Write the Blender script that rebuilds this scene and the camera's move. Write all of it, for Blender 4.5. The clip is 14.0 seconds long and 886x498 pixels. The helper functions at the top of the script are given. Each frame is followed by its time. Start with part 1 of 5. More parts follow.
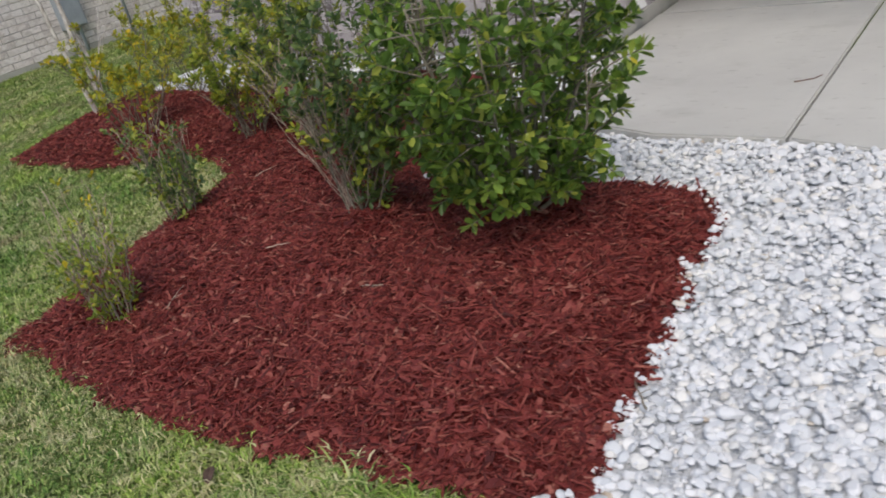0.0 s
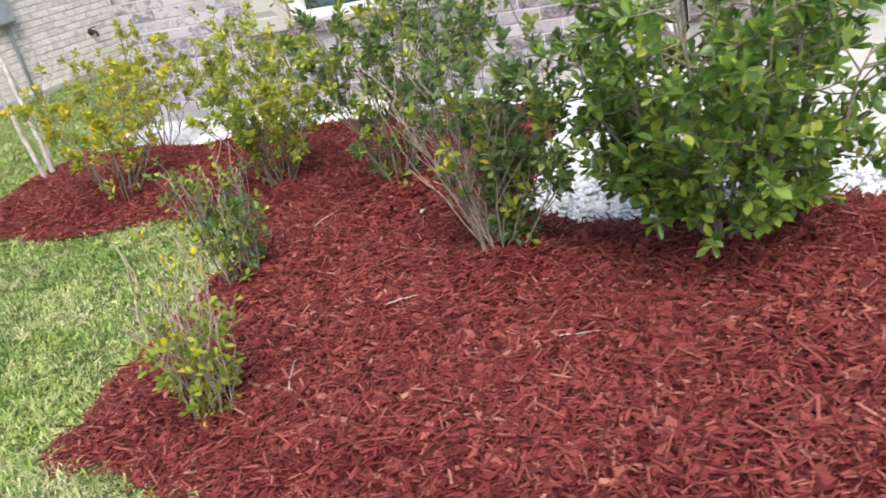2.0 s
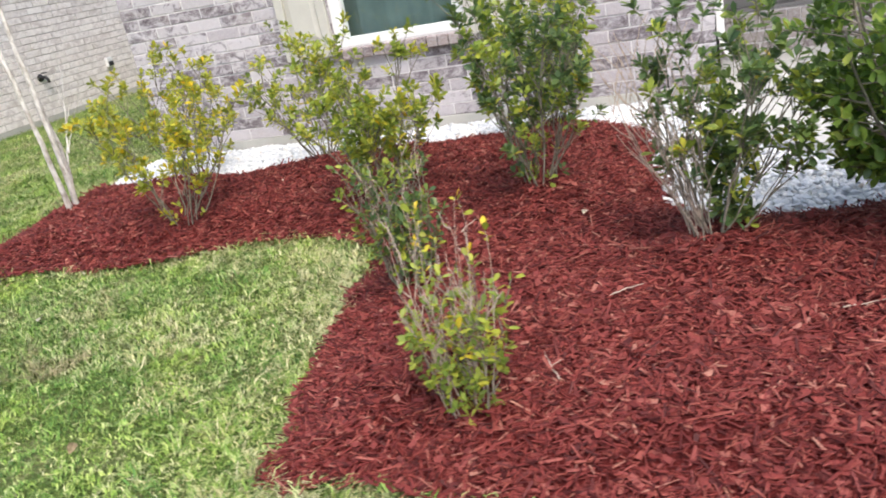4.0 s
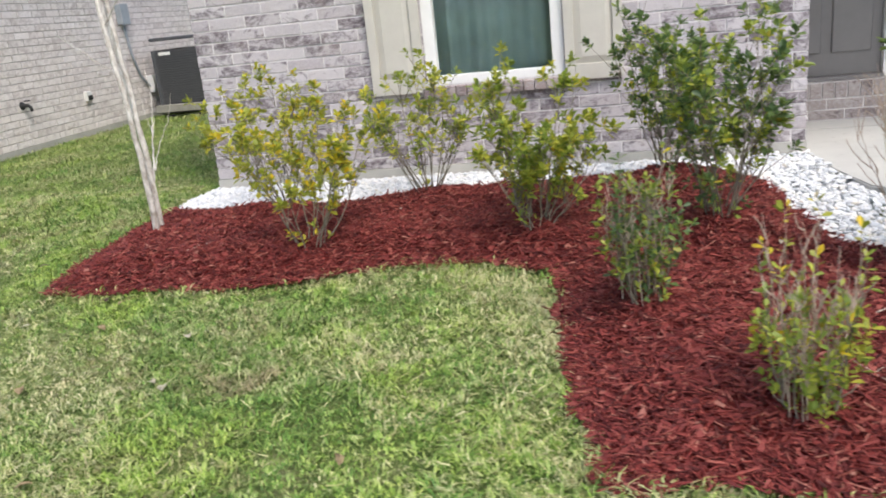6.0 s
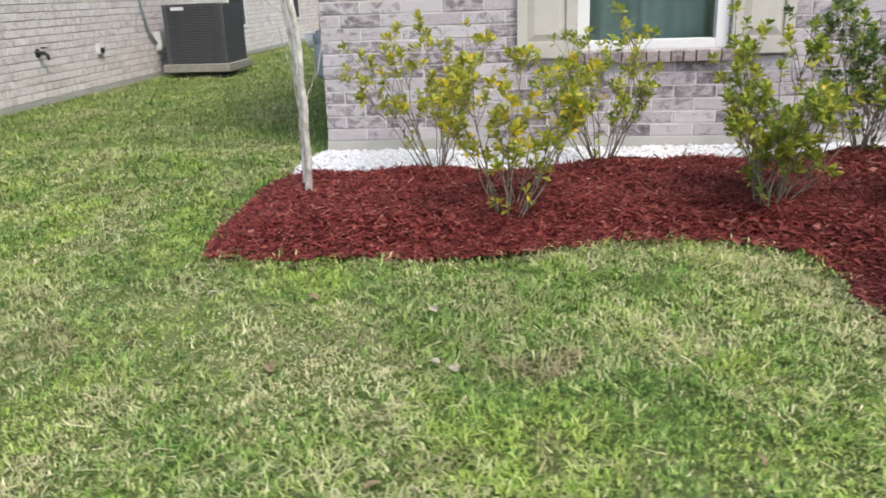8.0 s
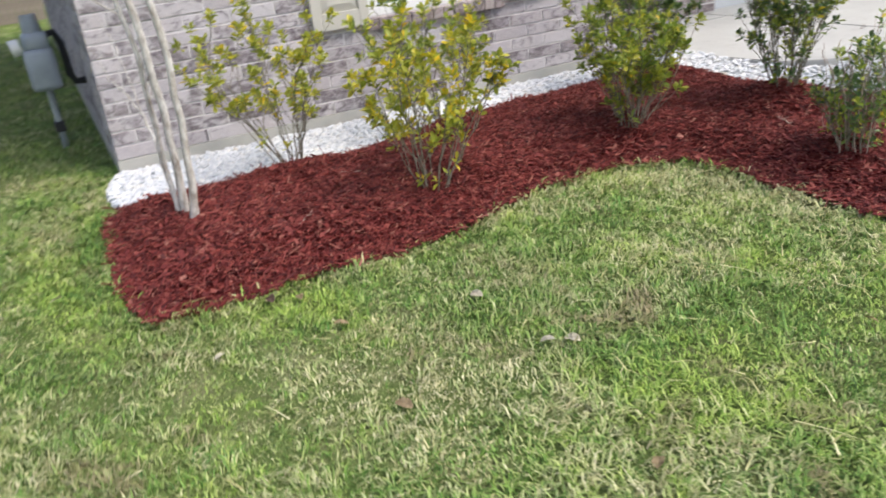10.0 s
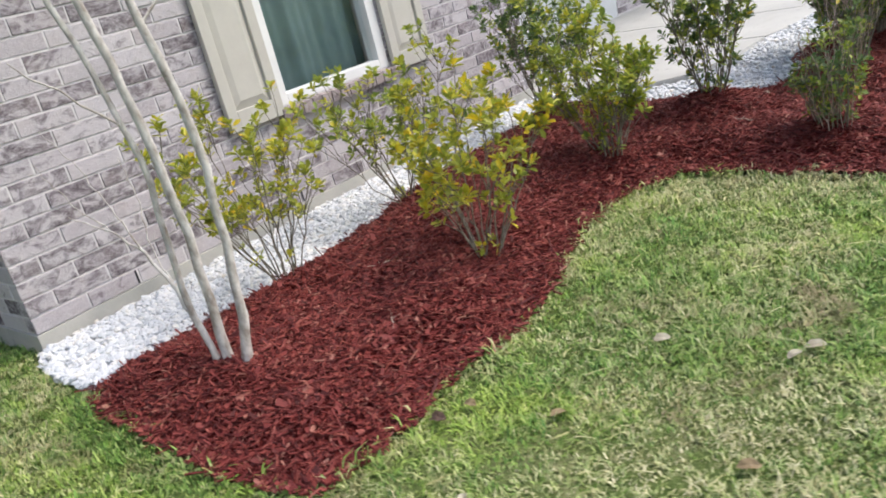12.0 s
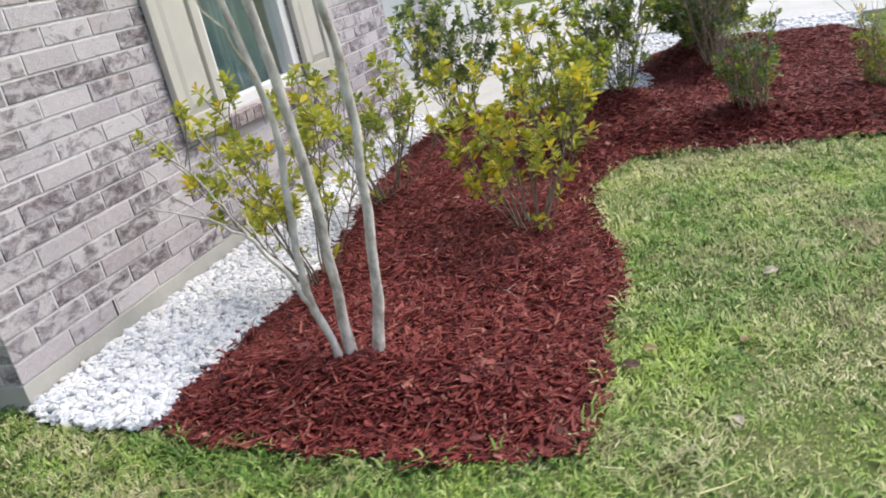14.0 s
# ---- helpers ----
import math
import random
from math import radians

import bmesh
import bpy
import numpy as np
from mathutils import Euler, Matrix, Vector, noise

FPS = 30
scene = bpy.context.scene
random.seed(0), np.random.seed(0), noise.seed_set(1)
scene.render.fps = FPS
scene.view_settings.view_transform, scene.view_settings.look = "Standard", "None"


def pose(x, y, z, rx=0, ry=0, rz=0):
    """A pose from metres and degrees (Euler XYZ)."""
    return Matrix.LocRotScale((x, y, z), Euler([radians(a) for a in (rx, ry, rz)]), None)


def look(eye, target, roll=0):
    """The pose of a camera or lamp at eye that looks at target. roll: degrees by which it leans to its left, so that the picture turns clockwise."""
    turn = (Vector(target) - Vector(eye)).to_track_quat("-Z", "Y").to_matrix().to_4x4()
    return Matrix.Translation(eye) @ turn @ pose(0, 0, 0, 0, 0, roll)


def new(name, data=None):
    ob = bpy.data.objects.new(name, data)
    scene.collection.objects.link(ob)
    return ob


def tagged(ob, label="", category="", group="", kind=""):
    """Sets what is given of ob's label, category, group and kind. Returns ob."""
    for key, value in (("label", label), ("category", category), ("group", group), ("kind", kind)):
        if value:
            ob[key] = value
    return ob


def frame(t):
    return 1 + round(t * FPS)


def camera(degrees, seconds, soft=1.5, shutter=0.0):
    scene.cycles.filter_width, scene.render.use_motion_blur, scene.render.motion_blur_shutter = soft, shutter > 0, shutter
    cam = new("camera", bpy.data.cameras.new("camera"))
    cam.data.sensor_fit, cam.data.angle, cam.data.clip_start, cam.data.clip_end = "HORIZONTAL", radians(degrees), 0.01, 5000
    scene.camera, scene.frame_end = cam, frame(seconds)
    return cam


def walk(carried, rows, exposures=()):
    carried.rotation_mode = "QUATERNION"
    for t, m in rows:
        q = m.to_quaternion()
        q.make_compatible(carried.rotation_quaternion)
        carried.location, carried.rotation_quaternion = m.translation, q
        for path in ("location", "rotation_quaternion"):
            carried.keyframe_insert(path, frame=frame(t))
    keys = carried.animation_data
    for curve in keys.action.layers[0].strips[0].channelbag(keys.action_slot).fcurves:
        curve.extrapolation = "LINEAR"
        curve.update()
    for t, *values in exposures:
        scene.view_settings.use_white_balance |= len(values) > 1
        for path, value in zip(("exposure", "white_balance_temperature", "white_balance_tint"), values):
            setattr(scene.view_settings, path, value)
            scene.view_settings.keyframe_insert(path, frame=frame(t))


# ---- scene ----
cam = camera(58.0, 14.0, soft=1.8, shutter=0.4)
PATH = [
    (0, (6.302, -4.54, 1.372), (5.121, -3.192, 0.484), -13.7),
    (0.5, (6.039, -4.55, 1.316), (4.868, -3.181, 0.446), -13.9),
    (1, (5.687, -4.484, 1.338), (4.546, -3.068, 0.506), -14.3),
    (1.5, (5.39, -4.53, 1.286), (4.345, -3.029, 0.476), -14.3),
    (2, (5.096, -4.671, 1.26), (4.175, -3.091, 0.45), -13.4),
    (2.5, (4.836, -4.719, 1.215), (4.008, -3.078, 0.426), -12.3),
    (3, (4.547, -4.754, 1.228), (3.763, -3.081, 0.462), -11.9),
    (3.2, (4.435, -4.803, 1.193), (3.664, -3.119, 0.439), -11.8),
    (5.3, (3.184, -5.351, 1.142), (2.748, -3.506, 0.506), -8.8),
    (5.5, (3.054, -5.368, 1.127), (2.631, -3.516, 0.504), -8.0),
    (6, (2.705, -5.365, 1.13), (2.321, -3.489, 0.554), -6.0),
    (6.5, (2.35, -5.387, 1.089), (2.018, -3.504, 0.503), -4.2),
    (7, (1.992, -5.358, 1.056), (1.695, -3.469, 0.468), -3.0),
    (7.5, (1.661, -5.252, 1.039), (1.364, -3.369, 0.434), -2.7),
    (7.7, (1.51, -5.214, 1.012), (1.242, -3.327, 0.403), -2.3),
    (9.8, (-0.083, -4.898, 1.189), (0.545, -3.162, 0.42), -6.4),
    (10, (-0.215, -4.763, 1.183), (0.541, -3.082, 0.407), -7.0),
    (10.5, (-0.485, -4.442, 1.183), (0.504, -2.871, 0.439), -9.1),
    (11, (-0.813, -4.183, 1.185), (0.34, -2.721, 0.453), -11.4),
    (11.5, (-1.006, -3.9, 1.183), (0.267, -2.534, 0.466), -13.0),
    (12, (-1.138, -3.552, 1.193), (0.226, -2.254, 0.519), -14.2),
    (12.5, (-1.332, -3.27, 1.153), (0.133, -2.095, 0.465), -14.3),
    (13, (-1.511, -2.993, 1.154), (0.054, -1.956, 0.465), -14.1),
    (13.5, (-1.617, -2.639, 1.158), (0.053, -1.772, 0.48), -13.4),
    (14, (-1.795, -2.31, 1.15), (-0.044, -1.626, 0.468), -12.8),
]
walk(cam, [(t, look(eye, target, roll)) for t, eye, target, roll in PATH], [(0, 0.06), (0.6, 0.43), (1.0, 0.72), (1.5, 0.98), (3, 1.18), (5.5, 0.9), (7.5, 0.8), (10, 0.8), (12.5, 0.78), (14, 0.85)])

# ---- world, sun, exposure ----
world = bpy.data.worlds.new("world")
scene.world = world
world.use_nodes = True
wn = world.node_tree.nodes
sky = wn.new("ShaderNodeTexSky")
sky.sky_type = "NISHITA"
sky.sun_disc = False
sky.sun_elevation = radians(58)
sky.sun_rotation = radians(145)
sky.air_density = 1.0
sky.dust_density = 3.5
sky.ozone_density = 1.0
wn["Background"].inputs["Strength"].default_value = 0.15
world.node_tree.links.new(sky.outputs["Color"], wn["Background"].inputs["Color"])
sun = new("sun", bpy.data.lights.new("sun", "SUN"))
sun.data.energy = 1.1
sun.data.angle = radians(25)
sun.data.color = (1.0, 0.965, 0.93)
sun.matrix_world = look((4.6, -6.5, 12), (0, 0, 0))

rng = np.random.default_rng(7)


# ---- materials ----
class Mat:
    """A short hand for building one node material."""

    def __init__(self, name, rough=0.8, metal=0.0, spec=0.4):
        self.m = bpy.data.materials.new(name)
        self.m.use_nodes = True
        self.t = self.m.node_tree
        self.b = self.t.nodes["Principled BSDF"]
        self.b.inputs["Roughness"].default_value = rough
        self.b.inputs["Metallic"].default_value = metal
        self.b.inputs["Specular IOR Level"].default_value = spec
        self.co = self.t.nodes.new("ShaderNodeTexCoord").outputs["Object"]

    def link(self, a, b):
        self.t.links.new(a, b)
        return self

    def world_pos(self):
        return self.t.nodes.new("ShaderNodeNewGeometry").outputs["Position"]

    def noise(self, scale, detail=4, rough=0.55, co=None, stretch=None, distort=0.0):
        n = self.t.nodes.new("ShaderNodeTexNoise")
        n.inputs["Scale"].default_value = scale
        n.inputs["Detail"].default_value = detail
        n.inputs["Roughness"].default_value = rough
        n.inputs["Distortion"].default_value = distort
        src = co if co is not None else self.co
        if stretch:
            mp = self.t.nodes.new("ShaderNodeMapping")
            mp.inputs["Scale"].default_value = stretch
            self.t.links.new(src, mp.inputs["Vector"])
            src = mp.outputs["Vector"]
        self.t.links.new(src, n.inputs["Vector"])
        return n.outputs["Fac"]

    def ramp(self, fac, stops):
        r = self.t.nodes.new("ShaderNodeValToRGB")
        e = r.color_ramp.elements
        while len(e) < len(stops):
            e.new(0.5)
        for el, (p, c) in zip(e, stops):
            el.position = p
            el.color = (*c, 1) if len(c) == 3 else c
        self.t.links.new(fac, r.inputs["Fac"])
        return r.outputs["Color"]

    def mix(self, fac, a, b, kind="MIX"):
        m = self.t.nodes.new("ShaderNodeMix")
        m.data_type = "RGBA"
        m.blend_type = kind
        for sock, v in ((m.inputs[0], fac), (m.inputs[6], a), (m.inputs[7], b)):
            if isinstance(v, (int, float)):
                sock.default_value = v
            elif isinstance(v, tuple):
                sock.default_value = (*v, 1)
            else:
                self.t.links.new(v, sock)
        return m.outputs[2]

    def math(self, op, a, b):
        m = self.t.nodes.new("ShaderNodeMath")
        m.operation = op
        for sock, v in zip(m.inputs, (a, b)):
            if isinstance(v, (int, float)):
                sock.default_value = v
            else:
                self.t.links.new(v, sock)
        return m.outputs[0]

    def island(self):
        return self.t.nodes.new("ShaderNodeNewGeometry").outputs["Random Per Island"]

    def each(self):
        return self.t.nodes.new("ShaderNodeObjectInfo").outputs["Random"]

    def color(self, c):
        if isinstance(c, tuple):
            self.b.inputs["Base Color"].default_value = (*c, 1)
        else:
            self.t.links.new(c, self.b.inputs["Base Color"])
        return self

    def rough(self, fac):
        self.t.links.new(fac, self.b.inputs["Roughness"])
        return self

    def bump(self, h, strength=0.3, dist=0.01):
        n = self.t.nodes.new("ShaderNodeBump")
        n.inputs["Strength"].default_value = strength
        n.inputs["Distance"].default_value = dist
        self.t.links.new(h, n.inputs["Height"])
        self.t.links.new(n.outputs["Normal"], self.b.inputs["Normal"])
        return self


def brick_mat(name, single, pale, mid, dark, cover):
    """Whitewashed brick: a pale wash over a mauve body with dark smears."""
    m = Mat(name, 0.9, spec=0.2)
    rnd = m.each() if single else m.island()
    pos = m.world_pos()
    shift = m.t.nodes.new("ShaderNodeVectorMath")
    shift.operation = "ADD"
    comb = m.t.nodes.new("ShaderNodeCombineXYZ")
    m.link(m.math("MULTIPLY", rnd, 37.0), comb.inputs[0])
    m.link(m.math("MULTIPLY", rnd, 91.0), comb.inputs[2])
    m.link(pos, shift.inputs[0])
    m.link(comb.outputs[0], shift.inputs[1])
    co = shift.outputs[0]
    base = m.ramp(rnd, [(0.0, pale), (0.35, mid), (0.6, pale), (1.0, mid)])
    smear = m.noise(13, 6, 0.68, co, (0.8, 0.8, 1.25), 0.9)
    many = m.math("ADD", smear, m.math("MULTIPLY", m.math("SUBTRACT", m.math("FRACT", m.math("MULTIPLY", rnd, 13.7), 0.0), 0.5), cover))
    col = m.mix(m.ramp(many, [(0.49, (0, 0, 0)), (0.57, (0.55, 0.55, 0.55)), (0.68, (0.95, 0.95, 0.95))]), base, dark)
    brown = m.noise(4.5, 3, 0.6, co)
    col = m.mix(m.ramp(brown, [(0.52, (0, 0, 0)), (0.75, (0.4, 0.4, 0.4))]), col, (0.36, 0.30, 0.28))
    wash = m.noise(34, 5, 0.75, co, (1, 1, 1.6))
    col = m.mix(m.ramp(wash, [(0.46, (0, 0, 0)), (0.72, (0.6, 0.6, 0.6))]), col, (0.60, 0.57, 0.57))
    m.color(col)
    m.bump(m.math("ADD", m.noise(90, 5, 0.7, co), m.math("MULTIPLY", smear, 1.5)), 0.6, 0.008)
    return m.m


PALE, MID, DARK = (0.54, 0.51, 0.52), (0.40, 0.365, 0.38), (0.10, 0.078, 0.088)
M_brick = brick_mat("whitewashed_brick", True, PALE, MID, DARK, 0.24)
M_brick_stuff = brick_mat("whitewashed_brick_joined", False, PALE, MID, DARK, 0.24)
M_brick_far = brick_mat("neighbour_brick", False, (0.86, 0.81, 0.785), (0.80, 0.745, 0.715), (0.56, 0.50, 0.475), 0.12)
M_brick_far_one = brick_mat("neighbour_brick_single", True, (0.86, 0.81, 0.785), (0.80, 0.745, 0.715), (0.56, 0.50, 0.475), 0.12)
M_brick_step = brick_mat("step_brick", False, (0.36, 0.32, 0.30), (0.28, 0.24, 0.23), (0.13, 0.10, 0.10), 0.2)
M_brick_sill = brick_mat("sill_brick", True, (0.40, 0.34, 0.32), (0.33, 0.27, 0.26), (0.17, 0.13, 0.13), 0.2)

m = Mat("mortar", 0.95, spec=0.15)
m.color(m.ramp(m.noise(25, 5), [(0.3, (0.54, 0.52, 0.51)), (0.7, (0.70, 0.68, 0.67))])).bump(m.noise(200, 3), 0.4, 0.003)
M_mortar = m.m
m = Mat("pale_mortar", 0.95, spec=0.15)
m.color(m.ramp(m.noise(25, 5), [(0.3, (0.42, 0.38, 0.36)), (0.7, (0.53, 0.49, 0.47))]))
M_mortar_pale = m.m

m = Mat("foundation_concrete", 0.9, spec=0.2)
m.color(m.mix(m.ramp(m.noise(3, 5), [(0.4, (0, 0, 0)), (0.7, (1, 1, 1))]), (0.46, 0.45, 0.41), (0.34, 0.34, 0.31)))
m.bump(m.noise(70, 5), 0.4, 0.004)
M_found = m.m

m = Mat("slab_concrete", 0.85, spec=0.25)
stain = m.mix(m.ramp(m.noise(1.3, 6, 0.6), [(0.35, (0, 0, 0)), (0.7, (1, 1, 1))]), (0.53, 0.53, 0.50), (0.45, 0.45, 0.43))
spots = m.ramp(m.noise(8, 6, 0.72, m.world_pos(), (1, 3.2, 1)), [(0.61, (0, 0, 0)), (0.70, (0.75, 0.75, 0.75))])
blots = m.ramp(m.noise(2.4, 5, 0.7, m.world_pos(), (1, 1.8, 1)), [(0.55, (0, 0, 0)), (0.75, (0.45, 0.45, 0.45))])
m.color(m.mix(spots, m.mix(blots, stain, (0.36, 0.36, 0.33)), (0.18, 0.17, 0.155)))
m.bump(m.noise(160, 5, 0.7), 0.35, 0.003)
M_slab = m.m

m = Mat("lawn_soil", 0.95, spec=0.1)
g = m.ramp(m.noise(5, 6, 0.65, m.world_pos()), [(0.3, (0.10, 0.16, 0.04)), (0.5, (0.19, 0.24, 0.08)), (0.7, (0.33, 0.31, 0.17))])
m.color(m.mix(m.ramp(m.noise(90, 4, 0.7, m.world_pos()), [(0.35, (0, 0, 0)), (0.7, (1, 1, 1))]), g, (0.13, 0.18, 0.05)))
m.bump(m.noise(60, 5, 0.7, m.world_pos()), 1.0, 0.03)
M_ground = m.m

m = Mat("grass_blades", 0.6, spec=0.3)
isl = m.island()
green = m.ramp(isl, [(0.0, (0.05, 0.11, 0.02)), (0.35, (0.105, 0.21, 0.036)), (0.75, (0.185, 0.32, 0.058)), (1.0, (0.35, 0.45, 0.13))])
straw = m.ramp(isl, [(0.0, (0.33, 0.33, 0.14)), (0.5, (0.48, 0.46, 0.24)), (1.0, (0.64, 0.60, 0.38))])
lime = m.ramp(isl, [(0.0, (0.15, 0.26, 0.035)), (0.6, (0.28, 0.41, 0.065)), (1.0, (0.45, 0.53, 0.14))])
patch = m.noise(1.5, 4, 0.6, m.world_pos())
fine = m.noise(15.0, 5, 0.68, m.world_pos(), None, 0.6)
pick = m.math("MULTIPLY", m.math("FRACT", m.math("MULTIPLY", isl, 17.3), 0.0), 0.26)
sel = m.math("ADD", m.math("ADD", m.math("MULTIPLY", patch, 1.0), m.math("MULTIPLY", fine, 0.95)), pick)
lush = m.math("ADD", m.math("ADD", m.noise(2.6, 3, 0.5, m.world_pos(), (1.0, 0.8, 1.0)), m.math("MULTIPLY", m.noise(19, 3, 0.6, m.world_pos()), 0.5)), m.math("MULTIPLY", pick, 0.5))
first = m.mix(m.ramp(lush, [(0.76, (0, 0, 0)), (0.95, (1, 1, 1))]), green, lime)
mp = m.t.nodes.new("ShaderNodeMapRange")
mp.inputs[1].default_value, mp.inputs[2].default_value = 1.05, 1.32
m.link(sel, mp.inputs[0])
worn = m.ramp(m.math("ADD", m.noise(3.1, 4, 0.65, m.world_pos(), None, 0.8), m.math("MULTIPLY", pick, 0.3)), [(0.63, (0, 0, 0)), (0.74, (0.8, 0.8, 0.8))])
m.color(m.mix(worn, m.mix(mp.outputs[0], first, straw), (0.25, 0.20, 0.11)))
M_grass = m.m
m = Mat("straw_thatch", 0.8, spec=0.15)
m.color(m.ramp(m.island(), [(0.0, (0.34, 0.32, 0.14)), (0.5, (0.50, 0.48, 0.23)), (1.0, (0.68, 0.63, 0.38))]))
M_thatch = m.m
m = Mat("weed_blades", 0.55, spec=0.3)
m.color(m.ramp(m.island(), [(0.0, (0.09, 0.21, 0.045)), (0.6, (0.15, 0.31, 0.06)), (1.0, (0.22, 0.38, 0.085))]))
M_weed = m.m

m = Mat("mulch_bed", 0.95, spec=0.1)
m.color(m.ramp(m.noise(60, 6, 0.75, m.world_pos()), [(0.3, (0.035, 0.007, 0.006)), (0.55, (0.11, 0.017, 0.015)), (0.8, (0.18, 0.036, 0.03))]))
m.bump(m.noise(80, 5, 0.7, m.world_pos()), 1.0, 0.02)
M_mulch = m.m

m = Mat("mulch_chips", 0.62, spec=0.3)
isl = m.island()
c = m.ramp(isl, [(0.0, (0.05, 0.008, 0.007)), (0.3, (0.152, 0.0245, 0.0205)), (0.75, (0.238, 0.047, 0.038)), (0.94, (0.315, 0.09, 0.067)), (1.0, (0.42, 0.20, 0.145))])
grain = m.noise(120, 3, 0.6, None, (1, 1, 4))
m.color(m.mix(m.ramp(grain, [(0.35, (0, 0, 0)), (0.65, (0.5, 0.5, 0.5))]), c, (0.08, 0.012, 0.012)))
m.bump(grain, 0.5, 0.003)
M_chip = m.m


def stone_mat(name, single):
    m = Mat(name, 0.62, spec=0.35)
    rnd = m.each() if single else m.island()
    c = m.ramp(rnd, [(0.0, (0.54, 0.565, 0.59)), (0.3, (0.64, 0.66, 0.675)), (0.7, (0.73, 0.74, 0.75)), (0.985, (0.74, 0.73, 0.69)), (1.0, (0.50, 0.42, 0.32))])
    v = m.noise(45, 5, 0.6, m.world_pos())
    m.color(m.mix(m.ramp(v, [(0.5, (0, 0, 0)), (0.8, (0.4, 0.4, 0.4))]), c, (0.55, 0.58, 0.62)))
    m.bump(m.noise(130, 4, 0.6, m.world_pos()), 0.25, 0.004)
    return m.m


M_stone = stone_mat("white_marble_stone", True)
M_stone_stuff = stone_mat("white_marble_stones", False)
m = Mat("stone_dust", 0.95, spec=0.1)
m.color(m.ramp(m.noise(60, 5, 0.7, m.world_pos()), [(0.3, (0.44, 0.46, 0.48)), (0.7, (0.66, 0.68, 0.70))])).bump(m.noise(60, 4, 0.6, m.world_pos()), 1.0, 0.02)
M_dust = m.m


def leaf_mat(name, stops, rough=0.42, single=False):
    m = Mat(name, rough, spec=0.5)
    isl = m.each() if single else m.island()
    c = m.mix(m.ramp(m.noise(30, 3), [(0.35, (0, 0, 0)), (0.7, (0.35, 0.35, 0.35))]), m.ramp(isl, stops), (0.05, 0.08, 0.02))
    m.color(c)
    tr = m.t.nodes.new("ShaderNodeBsdfTranslucent")
    m.link(c, tr.inputs["Color"])
    mx = m.t.nodes.new("ShaderNodeMixShader")
    mx.inputs[0].default_value = 0.45
    m.link(m.b.outputs[0], mx.inputs[1]).link(tr.outputs[0], mx.inputs[2])
    m.link(mx.outputs[0], m.t.nodes["Material Output"].inputs["Surface"])
    return m.m


YEL = leaf_mat("yellow_green_leaf", [(0.0, (0.25, 0.30, 0.045)), (0.4, (0.42, 0.47, 0.065)), (0.8, (0.60, 0.60, 0.075)), (0.965, (0.72, 0.64, 0.06)), (1.0, (0.82, 0.52, 0.03))])
MIDG = leaf_mat("fresh_green_leaf", [(0.0, (0.17, 0.25, 0.045)), (0.5, (0.32, 0.41, 0.06)), (0.93, (0.50, 0.54, 0.075)), (0.99, (0.58, 0.54, 0.06)), (1.0, (0.70, 0.50, 0.03))])
DRK = leaf_mat("dark_green_leaf", [(0.0, (0.075, 0.135, 0.055)), (0.5, (0.135, 0.22, 0.07)), (0.92, (0.23, 0.32, 0.08)), (0.995, (0.34, 0.40, 0.07)), (1.0, (0.6, 0.42, 0.03))])
TIP = leaf_mat("yellow_tip_leaf", [(0.0, (0.28, 0.34, 0.045)), (0.4, (0.48, 0.50, 0.055)), (0.75, (0.70, 0.62, 0.05)), (1.0, (0.90, 0.62, 0.03))])
LAUREL = [(0.0, (0.075, 0.145, 0.032)), (0.5, (0.165, 0.285, 0.052)), (0.85, (0.33, 0.47, 0.08)), (0.985, (0.55, 0.60, 0.11)), (1.0, (0.70, 0.56, 0.05))]
LAUR = leaf_mat("glossy_laurel_leaf", LAUREL, 0.32)
LAUR_ONE = leaf_mat("glossy_laurel_single_leaf", LAUREL, 0.32, True)


def bark_mat(name, a, b, scale):
    m = Mat(name, 0.85, spec=0.2)
    n = m.noise(scale, 5, 0.65, m.world_pos(), (1, 1, 0.45))
    m.color(m.ramp(n, [(0.35, a), (0.62, b)])).bump(m.noise(scale * 3, 4, 0.6, m.world_pos(), (1, 1, 0.3)), 0.4, 0.003)
    return m.m


M_twig = bark_mat("shrub_stem_bark", (0.13, 0.115, 0.085), (0.27, 0.24, 0.19), 60)
M_twig_red = bark_mat("bare_twig_bark", (0.30, 0.23, 0.18), (0.48, 0.39, 0.32), 60)
M_trunk = bark_mat("pale_smooth_bark", (0.32, 0.275, 0.23), (0.70, 0.67, 0.62), 30)


def plain(name, c, rough=0.5, metal=0.0, var=0.12, scale=8, bump=0.1):
    m = Mat(name, rough, metal)
    dark = tuple(v * (1 - var * 2) for v in c)
    n = m.noise(scale, 5, 0.6)
    m.color(m.mix(m.ramp(n, [(0.4, (0, 0, 0)), (0.75, (1, 1, 1))]), c, dark))
    m.bump(m.noise(scale * 12, 3), bump, 0.002)
    return m.m


